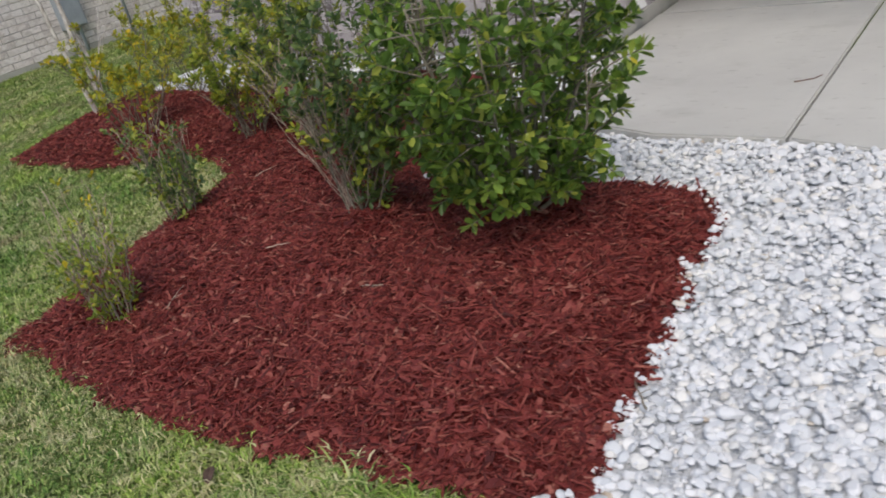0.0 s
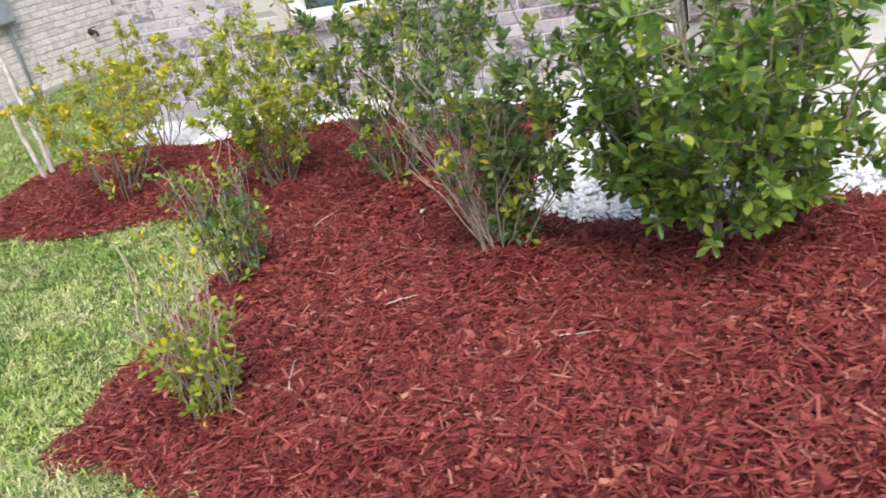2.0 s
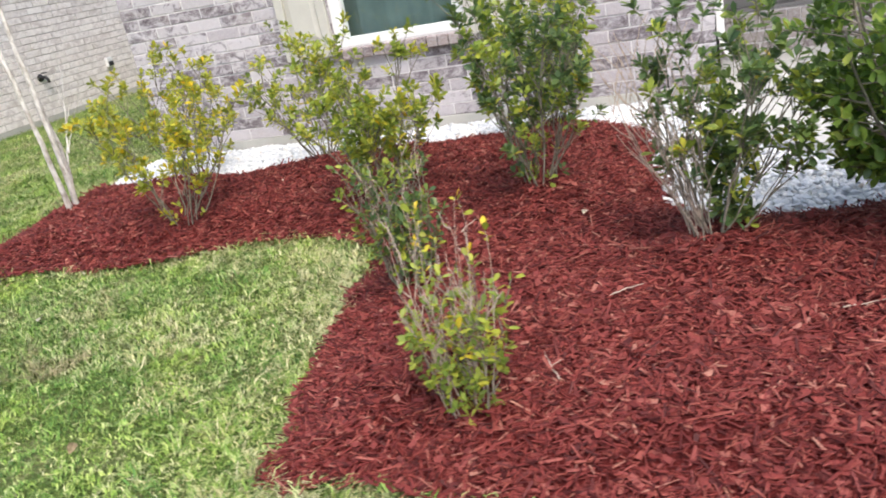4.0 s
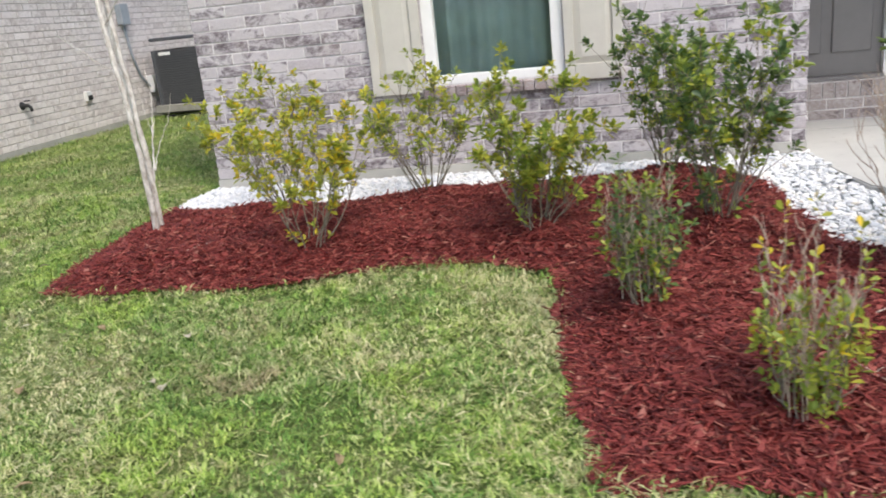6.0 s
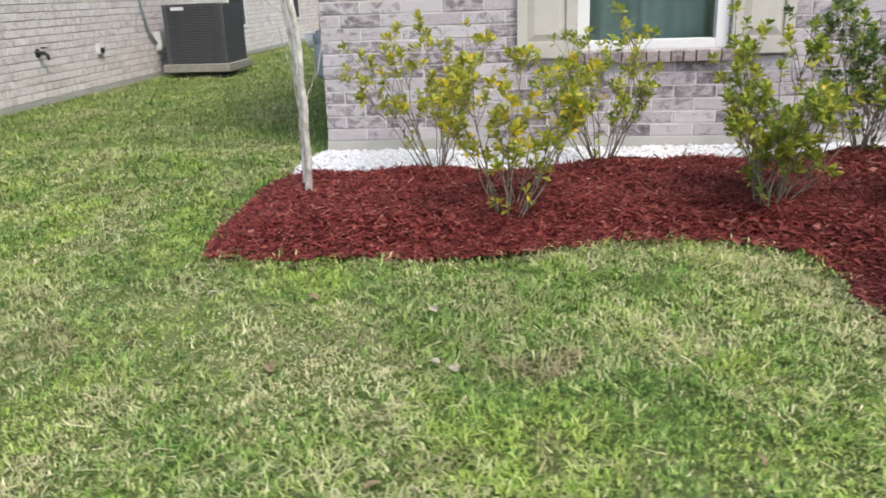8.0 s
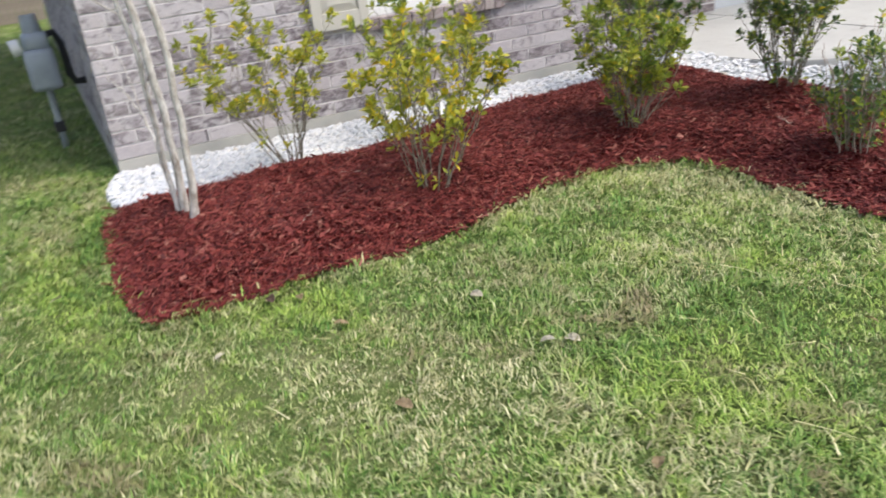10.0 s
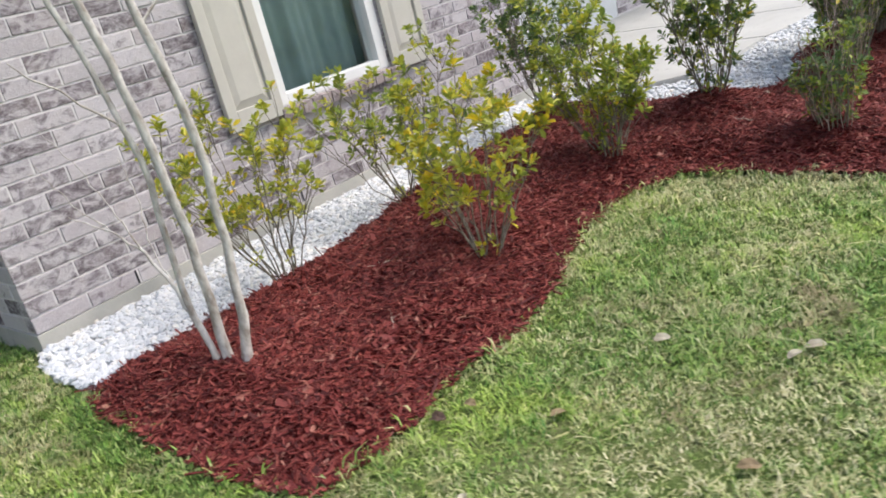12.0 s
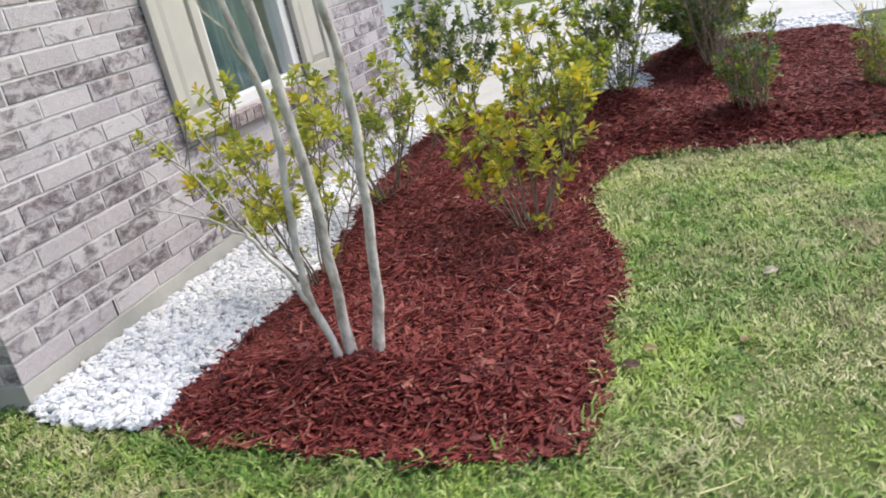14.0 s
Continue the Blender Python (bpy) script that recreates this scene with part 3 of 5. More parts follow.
# ---- grass ----
def grass(n, x0, x1, y0, y1, ln0, ln1, keep_if=None, over=0.0):
    p = rng.uniform((x0, y0), (x1, y1), (n, 2))
    k = ~inside(bed_line, p[:, 0], p[:, 1])
    if over:
        k |= edge_dist(bed_line, p[:, 0], p[:, 1]) < over
    k &= ~inside(gravel_line, p[:, 0], p[:, 1])
    k &= ~((p[:, 0] > 0) & (p[:, 1] > -0.02)) & ~((p[:, 0] > 4.0) & (p[:, 1] > -1.4)) & (p[:, 0] < 6.68)
    if keep_if is not None:
        k &= keep_if(p)
    p = p[k]
    tuft = np.clip(0.72 + 0.3 * wave(p[:, 0], p[:, 1], 3.3) + 0.3 * wave(p[:, 0], p[:, 1], 9.0, 1.0) + 0.35 * wave(p[:, 0], p[:, 1], 27.0, 0.3), 0.3, 1.5)
    n = len(p)
    comb_ = 2.0 * wave(p[:, 0], p[:, 1], 17.0, 1.6) + 2.5 * wave(p[:, 0], p[:, 1], 37.0, 2.6)
    a = comb_ + rng.normal(0, 1.25, n)
    ln = rng.uniform(ln0, ln1, n) * tuft
    el = np.clip(rng.normal(0.46, 0.34, n), 0.03, 1.3)
    w = rng.uniform(0.0012, 0.0031, n) * (ln1 / 0.06)
    h = np.stack([np.cos(a), np.sin(a), np.zeros(n)], 1)
    s = np.stack([-np.sin(a), np.cos(a), np.zeros(n)], 1)
    up = np.array([0, 0, 1.0])
    base = np.column_stack([p, gz(p[:, 0], p[:, 1]) - 0.008 + (0.02 if over else 0.0)])
    mid = base + h * (ln * 0.5 * np.cos(el))[:, None] + up * (ln * 0.55 * np.sin(el) + 0.006)[:, None]
    tip = base + h * (ln * np.cos(el * 0.6))[:, None] + up * (ln * 0.8 * np.sin(el * 0.75) + 0.004)[:, None]
    tip += s * (rng.normal(0, 0.25, n) * ln)[:, None]
    v = np.stack([base - s * w[:, None], base + s * w[:, None], mid + s * (w * 0.85)[:, None], mid - s * (w * 0.85)[:, None], tip], 1)
    t = np.array([(0, 1, 2), (0, 2, 3), (3, 2, 4)])[None] + 5 * np.arange(n)[:, None, None]
    return v.reshape(-1, 3), t.reshape(-1, 3)


def edge_only(p):
    return edge_dist(bed_line, p[:, 0], p[:, 1]) < 0.06 + 0.03 * wave(p[:, 0], p[:, 1], 11.0)


v1, t1 = grass(360000, -2.4, 5.4, -4.3, 0.3, 0.022, 0.068)
v2, t2 = grass(80000, -3.75, 0.0, -3.5, 4.0, 0.03, 0.065)
v3, t3 = grass(40000, -3.75, 0.0, 4.0, 14.0, 0.05, 0.09)
v5, t5 = grass(45000, -6.5, 6.6, -8.5, -3.9, 0.05, 0.10)
v6, t6 = grass(16000, -6.5, -2.2, -5.0, 0.0, 0.05, 0.09)
v4, t4 = grass(70000, -0.4, 5.5, -3.7, -0.6, 0.03, 0.08, edge_only, 0.018)
blades = [(v1, t1), (v2, t2), (v3, t3), (v4, t4), (v5, t5), (v6, t6)]
starts = np.cumsum([0] + [len(b[0]) for b in blades])
v = np.concatenate([b[0] for b in blades])
t = np.concatenate([b[1] + k for b, k in zip(blades, starts)])
ob = new("grass", fast_mesh("grass", v, t, M_grass, True))
tagged(ob, "short trampled green and straw-coloured lawn grass", "grass", kind="stuff")


def straw_spots(p):
    x, y = p[:, 0], p[:, 1]
    d = edge_dist(bed_line, x, y)
    near_edge = (d < 0.42) & (x > 1.7) & (rng.uniform(0, 1, len(x)) < 1.05 - d / 0.42)
    return near_edge | (wave(x + 0.3, y, 3.9, 0.7) + 0.6 * wave(x, y, 8.5, 2.0) > 0.95) | (d < 0.05)


def weed_spots(p):
    return wave(x=p[:, 0] + 1.7, y=p[:, 1] + 0.4, s=4.6, k=1.9) + 0.5 * wave(p[:, 0], p[:, 1], 11.0) > 1.08


v, t = grass(150000, -2.4, 5.4, -4.3, 0.0, 0.025, 0.06, straw_spots)
tagged(new("dry_grass", fast_mesh("dry_grass", v, t, M_thatch, True)), "straw-coloured dead grass thatch in the lawn", "dry grass", kind="stuff")
v, t = grass(1500, -2.4, 5.4, -4.3, 0.3, 0.10, 0.20)
v = v.reshape(-1, 5, 3)
mid_ = v.mean(1, keepdims=True)
side_ = v[:, 1:2] - v[:, 0:1]
v[:, [0, 3]] += 0.33 * side_
v[:, [1, 2]] -= 0.33 * side_
v[:, :, 2] = gz(v[:, :, 0], v[:, :, 1]) + 0.022 + 0.35 * np.clip(v[:, :, 2] - gz(v[:, :, 0], v[:, :, 1]), 0, 0.03)
v = v[(edge_dist(bed_line, mid_[:, 0, 0], mid_[:, 0, 1]) > 0.09)]
t = np.array([(0, 1, 2), (0, 2, 3), (3, 2, 4)])[None] + 5 * np.arange(len(v))[:, None, None]
tagged(new("straw_runners", fast_mesh("straw_runners", v, t, M_thatch, True)), "long pale dry grass runners lying on the lawn", "dry grass", kind="stuff")
v, t = grass(160000, -2.4, 5.4, -4.3, 2.0, 0.03, 0.075, weed_spots)
tagged(new("weeds", fast_mesh("weeds", v, t, M_weed, True)), "deep green weedy tufts in the lawn", "weeds", kind="stuff")

# ---- house ----
ZB, ZT = 0.09, 2.72
WIN = (1.62, 2.535, 0.635, 2.15)


def structure(ob, label, cat="wall"):
    return tagged(ob, label, cat, kind="structure")


bm = bmesh.new()
T = 0.006
box(bm, 0.0 + T, WIN[0], T, 0.22, ZB, ZT)
box(bm, WIN[1], 4.02 - T, T, 0.22, ZB, ZT)
box(bm, WIN[0], WIN[1], T, 0.22, ZB, WIN[2])
box(bm, WIN[0], WIN[1], T, 0.22, WIN[3], ZT)
wall_front = structure(part("wall_front", bm, M_mortar), "whitewashed grey and mauve brick front house wall")
wall_left = structure(part("wall_left", box_bm(T, 0.22, 0.222, 9.0, ZB, ZT), M_mortar), "whitewashed brick side house wall")
wall_right = structure(part("wall_right", box_bm(3.80, 4.02 - T, 0.222, 1.30, ZB, ZT), M_mortar), "whitewashed brick return wall beside the entry")
bm = bmesh.new()
box(bm, 3.80, 4.022, 1.302, 1.52, 0.0, ZT)
box(bm, 8.0, 9.5, 1.302, 1.52, 0.0, ZT)
box(bm, 9.5, 12.3, 1.302, 1.52, 2.3, ZT)
box(bm, 12.3, 12.6, 1.302, 1.52, 0.0, ZT)
box(bm, 4.022, 5.13, 1.302, 1.52, 2.36, ZT)
wall_entry = structure(part("wall_entry", bm, M_mortar), "whitewashed brick entry wall round the door")
structure(part("wall_porch", box_bm(5.13, 7.995, 1.302, 1.52, 0.0, ZT), M_siding), "smooth pale grey painted porch wall")
structure(part("wall_back", box_bm(0.222, 12.6, 8.8, 9.0, 0, ZT), M_mortar), "plain rear house wall")
structure(part("wall_east", box_bm(12.4, 12.6, 1.522, 8.798, 0, ZT), M_mortar), "plain far side house wall")
structure(part("floor", box_bm(0.222, 12.39, 1.53, 8.79, 0.0, 0.1), M_room), "plain indoor floor slab", "floor")
structure(part("ceiling", box_bm(0.0, 12.6, 0.0, 9.0, ZT + 0.002, ZT + 0.06), M_soffit), "plain white ceiling", "ceiling")
bm = bmesh.new()
box(bm, -0.006, 4.026, -0.006, 0.3, -0.25, ZB, 0.004)
structure(part("foundation", bm, M_found), "exposed pale concrete foundation edge", "foundation")
structure(part("foundation", box_bm(-0.006, 0.3, 0.302, 9.0, -0.25, ZB, bevel=0.004), M_found), "exposed pale concrete foundation edge", "foundation")
structure(part("foundation", box_bm(3.8, 4.026, 0.302, 1.3, -0.25, ZB, bevel=0.004), M_found), "exposed pale concrete foundation edge", "foundation")
bm = bmesh.new()
e = 0.4
vv = [bm.verts.new(c) for c in ((-e, -e, 2.72), (12.6 + e, -e, 2.72), (12.6 + e, 9.4, 2.72), (-e, 9.4, 2.72), (4.2, 4.5, 4.7), (8.4, 4.5, 4.7))]
v2_ = [bm.verts.new((v.co.x, v.co.y, v.co.z + 0.16)) for v in vv]
for s in ((0, 1, 5, 4), (1, 2, 5), (2, 3, 4, 5), (3, 0, 4)):
    bm.faces.new([v2_[i] for i in s])
    bm.faces.new([vv[i] for i in s][::-1])
for i in range(4):
    k = (i + 1) % 4
    bm.faces.new((vv[i], vv[k], v2_[k], v2_[i]))
structure(part("roof", bm, M_shingle), "grey shingle hip roof with overhanging eaves", "roof")

# window
window = tagged(new("window_1"), "white vinyl window with teal-grey curtains behind", "window", kind="structure")
x0, x1, z0, z1 = WIN
for nm, a in (("window_frame", (x0, x0 + 0.075, 0.005, 0.10, z0, z1)), ("window_frame", (x1 - 0.075, x1, 0.005, 0.10, z0, z1)),
              ("window_frame", (x0 + 0.075, x1 - 0.075, 0.005, 0.10, z0, z0 + 0.055)), ("window_frame", (x0 + 0.075, x1 - 0.075, 0.005, 0.10, z1 - 0.06, z1))):
    part(nm, box_bm(*a, bevel=0.005), M_white, window)
part("sash_rail", box_bm(x0 + 0.075, x1 - 0.075, 0.03, 0.075, 1.38, 1.43, bevel=0.004), M_white, window)
pane = part("pane", box_bm(x0 + 0.07, x1 - 0.07, 0.05, 0.056, z0 + 0.05, z1 - 0.05), M_glass, window)
pane.visible_shadow = False
bm = bmesh.new()
nseg = 90
prev = None
for i in range(nseg + 1):
    u = i / nseg
    cx = x0 + 0.02 + u * (x1 - x0 - 0.04)
    cy = 0.17 + 0.026 * math.sin(u * 23 + 2 * math.sin(u * 5)) + 0.008 * math.sin(u * 61 + 1)
    cur = (bm.verts.new((cx, cy, z0 - 0.03)), bm.verts.new((cx, cy, z1)), bm.verts.new((cx, cy + 0.004, z1)), bm.verts.new((cx, cy + 0.004, z0 - 0.03)))
    if prev:
        for k in range(4):
            bm.faces.new((prev[k], prev[(k + 1) % 4], cur[(k + 1) % 4], cur[k]))
    prev = cur
tagged(part("curtain", bm, M_curtain, smooth=True), "teal-grey pleated curtain behind window glass", "curtain")
sill = tagged(new("window_sill"), "projecting row of brown-grey sill bricks below the window", "sill", kind="structure")
me_sill = None
n_s = 13
for i in range(n_s):
    w = (x1 - x0 + 0.06) / n_s
    xx = x0 - 0.03 + i * w
    if me_sill is None:
        ob = part("brick", box_bm(-w / 2 + 0.004, w / 2 - 0.004, -0.045, 0.1, 0.0, 0.066, bevel=0.004), M_brick_sill, sill)
        me_sill = ob.data
    else:
        ob = new("brick", me_sill)
        ob.parent = sill
    ob.location = (xx + w / 2, 0.0, z0 - 0.075)
    ob.rotation_euler = (radians(rng.normal(4, 0.6)), 0, 0)


def shutter(name, x0, x1, z0, z1):
    s = tagged(new(name), "greige painted raised-panel window shutter on brick", "shutter", "shutters beside the window")
    s.location = (x0, -0.008, z0)
    w, h = x1 - x0, z1 - z0
    st = 0.062
    part("stile", box_bm(0, st, -0.034, 0, 0, h, bevel=0.005), M_shutter, s)
    part("stile", box_bm(w - st, w, -0.034, 0, 0, h, bevel=0.005), M_shutter, s)
    for a, b in ((0, 0.10), (h * 0.52, h * 0.52 + 0.09), (h - 0.09, h)):
        part("rail", box_bm(st, w - st, -0.033, 0, a, b, bevel=0.004), M_shutter, s)
    for a, b in ((0.10, h * 0.52), (h * 0.52 + 0.09, h - 0.09)):
        bm = bmesh.new()
        o = [(st, a), (w - st, a), (w - st, b), (st, b)]
        g = 0.045
        i_ = [(st + g, a + g), (w - st - g, a + g), (w - st - g, b - g), (st + g, b - g)]
        vo = [bm.verts.new((p_, -0.012, q_)) for p_, q_ in o]
        vi = [bm.verts.new((p_, -0.028, q_)) for p_, q_ in i_]
        vb = [bm.verts.new((p_, 0.0, q_)) for p_, q_ in o]
        bm.faces.new(vi)
        bm.faces.new(vb[::-1])
        for k in range(4):
            j = (k + 1) % 4
            bm.faces.new((vo[k], vo[j], vi[j], vi[k]))
            bm.faces.new((vb[k], vb[j], vo[j], vo[k]))
        bmesh.ops.recalc_face_normals(bm, faces=bm.faces)
        part("panel", bm, M_shutter, s)
    return s


shutter("shutter", 1.25, 1.612, 0.595, 2.17)
shutter("shutter", 2.543, 2.91, 0.595, 2.17)

# entry door on a brick step
door = tagged(new("door_1"), "closed taupe panelled entry door with white frame", "door", kind="structure")
part("frame", box_bm(4.026, 4.062, 1.27, 1.42, 0.302, 2.358, bevel=0.004), M_white, door)
part("frame", box_bm(4.063, 4.868, 1.27, 1.42, 2.315, 2.358, bevel=0.004), M_white, door)
casing = part("frame", box_bm(4.869, 5.05, 1.285, 1.42, 0.302, 2.358, bevel=0.004), M_white, door, "wide fluted white door casing")
for k in range(4):
    part("flute", box_bm(4.884 + k * 0.041, 4.909 + k * 0.041, 1.270, 1.2845, 0.42, 2.3, bevel=0.005), M_white, casing)
part("frame", box_bm(5.051, 5.128, 1.30, 1.42, 0.302, 2.358, bevel=0.004), M_white, door)
slab_ = part("leaf", box_bm(4.064, 4.867, 1.335, 1.38, 0.33, 2.313, bevel=0.003), M_door, door)
for a, b in ((4.15, 4.43), (4.51, 4.79)):
    for c, d in ((0.50, 1.05), (1.2, 2.15)):
        part("panel", box_bm(a, b, 1.322, 1.334, c, d, bevel=0.01), M_door, slab_)
part("threshold", box_bm(4.064, 4.867, 1.24, 1.42, 0.302, 0.328, bevel=0.003), M_door, door)
bm = bmesh.new()
bmesh.ops.create_uvsphere(bm, u_segments=16, v_segments=10, radius=0.03, matrix=Matrix.Translation((4.14, 1.285, 1.22)))
bmesh.ops.create_cone(bm, segments=14, radius1=0.014, radius2=0.014, depth=0.06, cap_ends=True, matrix=Matrix.Translation((4.14, 1.31, 1.22)) @ Matrix.Rotation(radians(90), 4, "X"))
part("door_knob", bm, M_brass, door, "round nickel knob", smooth=True)
step = structure(part("brick_step", box_bm(4.05, 5.6, 1.19, 1.30, 0.006, 0.298), M_mortar), "low brick plinth below the entry door", "step")

spout = tagged(new("downspout"), "white rain downspout on the brick return wall", "downspout")
part("pipe", box_bm(4.028, 4.078, 0.40, 0.475, 0.30, 2.70, bevel=0.008), M_white, spout)
bm = box_bm(4.028, 4.078, 0.40, 0.475, 0.16, 0.31, bevel=0.006)
for v in bm.verts:
    v.co.x += 0.05 * max(0.0, (0.30 - v.co.z) / 0.14)
part("outlet", bm, M_white, spout)
for z_ in (0.62, 1.9):
    part("strap", box_bm(4.022, 4.082, 0.392, 0.483, z_, z_ + 0.025, bevel=0.002), M_white, spout)

gd = tagged(new("garage_door"), "closed white panelled garage door", "garage door")
for k in range(4):
    sec = part("section", box_bm(9.505, 12.295, 1.36, 1.40, 0.01 + k * 0.572, 0.578 + k * 0.572, bevel=0.004), M_white, gd)
    for i in range(4):
        part("panel", box_bm(9.60 + i * 0.68, 10.16 + i * 0.68, 1.35, 1.36, 0.10 + k * 0.572, 0.49 + k * 0.572, bevel=0.006), M_white, sec)

# ---- neighbour's house ----
NX = -3.75
wall_n = structure(part("wall_neighbour", box_bm(NX - 0.22, NX - 0.006, -2.0, 16.0, 0.06, 2.7), M_mortar_pale), "pale whitewashed brick wall of the neighbouring house")
structure(part("wall_neighbour", box_bm(-12.0, NX - 0.23, -2.0, 16.0, 0.06, 2.7), M_mortar), "plain bulk of the neighbouring house")
structure(part("foundation", box_bm(NX - 0.3, NX + 0.004, -2.02, 16.0, -0.25, 0.06, bevel=0.004), M_found), "pale concrete foundation of the neighbouring house", "foundation")
bm = bmesh.new()
vv = [bm.verts.new(c) for c in ((-12.4, -2.4, 2.7), (NX + 0.4, -2.4, 2.7), (NX + 0.4, 16.4, 2.7), (-12.4, 16.4, 2.7), (-8, 2.2, 4.9), (-8, 11.6, 4.9))]
for s in ((0, 1, 4), (1, 2, 5, 4), (2, 3, 5), (3, 0, 4, 5), (3, 2, 1, 0)):
    bm.faces.new([vv[i] for i in s])
structure(part("roof", bm, M_shingle), "grey shingle roof of the neighbouring house", "roof")
for wy in (8.75, 12.5):
    w = tagged(new("window_2"), "small dark neighbour window in white frame", "window", kind="structure")
    part("window_frame", box_bm(NX - 0.02, NX + 0.02, wy, wy + 0.06, 0.55, 1.9, bevel=0.004), M_white, w)
    part("window_frame", box_bm(NX - 0.02, NX + 0.02, wy + 0.84, wy + 0.9, 0.55, 1.9, bevel=0.004), M_white, w)
    part("window_frame", box_bm(NX - 0.02, NX + 0.03, wy - 0.03, wy + 0.93, 0.49, 0.55, bevel=0.004), M_white, w)
    part("window_frame", box_bm(NX - 0.02, NX + 0.02, wy + 0.06, wy + 0.84, 1.84, 1.9, bevel=0.004), M_white, w)
    part("pane", box_bm(NX + 0.001, NX + 0.008, wy + 0.06, wy + 0.84, 0.55, 1.84), M_black, w)

# air conditioner
ac = tagged(new("air_conditioner"), "dark grey outdoor air conditioning unit on a concrete pad", "air conditioner")
ac.location = (-3.50, 5.55, 0.0)
ac.scale = (0.93, 0.93, 1.1)
part("pad", box_bm(-0.05, 0.95, -0.08, 0.92, -0.05, 0.045, bevel=0.01), M_pad, ac, "pale concrete pad")
part("core", box_bm(0.035, 0.865, 0.035, 0.815, 0.05, 0.86), M_black, ac)
part("top", box_bm(0.0, 0.9, 0.0, 0.85, 0.86, 0.905, bevel=0.02), M_ac, ac)
part("base", box_bm(0.0, 0.9, 0.0, 0.85, 0.046, 0.10, bevel=0.01), M_ac, ac)
lou = None
for cx, cy in ((0.0, 0.0), (0.84, 0.0), (0.0, 0.79), (0.84, 0.79)):
    part("corner_post", box_bm(cx, cx + 0.06, cy, cy + 0.06, 0.10, 0.86, bevel=0.012), M_ac, ac)
for i in range(24):
    z = 0.115 + i * 0.031
    if lou is None:
        lou = part("louvre", box_bm(0.06, 0.84, 0.008, 0.022, 0, 0.022, bevel=0.004), M_ac, ac).data
        lou2 = part("louvre", box_bm(0.878, 0.892, 0.06, 0.79, 0, 0.022, bevel=0.004), M_ac, ac).data
        ac.children[-1].location.z = ac.children[-2].location.z = z
    else:
        for me in (lou, lou2):
            o = new("louvre", me)
            o.parent = ac
            o.location.z = z
part("badge", box_bm(0.13, 0.32, -0.004, 0.008, 0.795, 0.835, bevel=0.003), M_white, ac, "small pale maker's plate")
bmx = tubes("refrigerant_line", [([(-0.44, 0.55, 0.62), (-0.3, 0.5, 0.35), (-0.1, 0.4, 0.3), (0.03, 0.3, 0.3)], [0.016] * 4)], M_black, 8)
new("refrigerant_line", bmx).parent = ac

disc = tagged(new("disconnect_box"), "small white electrical disconnect box on neighbour wall", "electrical box")
part("body", box_bm(NX + 0.002, NX + 0.09, 5.75, 5.93, 0.36, 0.60, bevel=0.01), M_white, disc)
part("cover", box_bm(NX + 0.09, NX + 0.105, 5.74, 5.94, 0.40, 0.61, bevel=0.005), M_white, disc)
o = new("conduit", tubes("conduit", [([(NX + 0.03, 5.75, 0.45), (NX + 0.03, 5.55, 0.62), (NX + 0.03, 5.42, 0.95), (NX + 0.03, 5.36, 1.4), (NX + 0.03, 5.36, 1.5)], [0.018] * 5)], M_box, 8))
tagged(o, "grey cable conduit running up the neighbour wall", "conduit")
jb = tagged(new("junction_box"), "small grey junction box on neighbour wall", "electrical box")
part("body", box_bm(NX + 0.002, NX + 0.09, 5.27, 5.45, 1.35, 1.62, bevel=0.008), M_box, jb)
part("lid", box_bm(NX + 0.09, NX + 0.10, 5.265, 5.455, 1.345, 1.625, bevel=0.004), M_box, jb)

# spigot and outlet on the neighbour's wall
sp = tagged(new("garden_tap"), "dark outdoor water tap on pale brick wall", "tap")
bm = bmesh.new()
bmesh.ops.create_cone(bm, segments=14, radius1=0.05, radius2=0.045, depth=0.015, cap_ends=True, matrix=Matrix.Translation((NX + 0.008, 2.95, 0.53)) @ Matrix.Rotation(radians(90), 4, "Y"))
part("flange", bm, M_black, sp, smooth=True)
new("spout", tubes("spout", [([(NX + 0.01, 2.95, 0.53), (NX + 0.08, 2.95, 0.53), (NX + 0.11, 2.95, 0.51), (NX + 0.12, 2.95, 0.46)], [0.022, 0.022, 0.02, 0.018])], M_black, 8)).parent = sp
bm = bmesh.new()
bmesh.ops.create_cone(bm, segments=10, radius1=0.035, radius2=0.035, depth=0.012, cap_ends=True, matrix=Matrix.Translation((NX + 0.085, 2.95, 0.585)))
part("handle", bm, M_black, sp)
ot = tagged(new("outlet_cover"), "white weatherproof outlet cover on brick wall", "outlet")
part("body", box_bm(NX + 0.002, NX + 0.05, 4.15, 4.26, 0.43, 0.55, bevel=0.008), M_white, ot)
part("flap", box_bm(NX + 0.05, NX + 0.06, 4.16, 4.25, 0.44, 0.50, bevel=0.004), M_black, ot)
for (y_, z_, h_) in ((0.86, 0.31, 0.75), (1.58, 0.89, 0.7)):
    ub = tagged(new("utility_cabinet"), "grey metal utility cabinet on neighbour wall", "electrical box")
    part("body", box_bm(NX + 0.002, NX + 0.12, y_, y_ + 0.31, z_, z_ + h_, bevel=0.008), M_box, ub)
    part("door", box_bm(NX + 0.12, NX + 0.132, y_ + 0.012, y_ + 0.298, z_ + 0.02, z_ + h_ - 0.02, bevel=0.004), M_box, ub)
    new("conduit", tubes("conduit", [([(NX + 0.04, y_ + 0.22, z_ + 0.01), (NX + 0.04, y_ + 0.22, -0.1)], [0.02, 0.02])], M_box, 8)).parent = ub

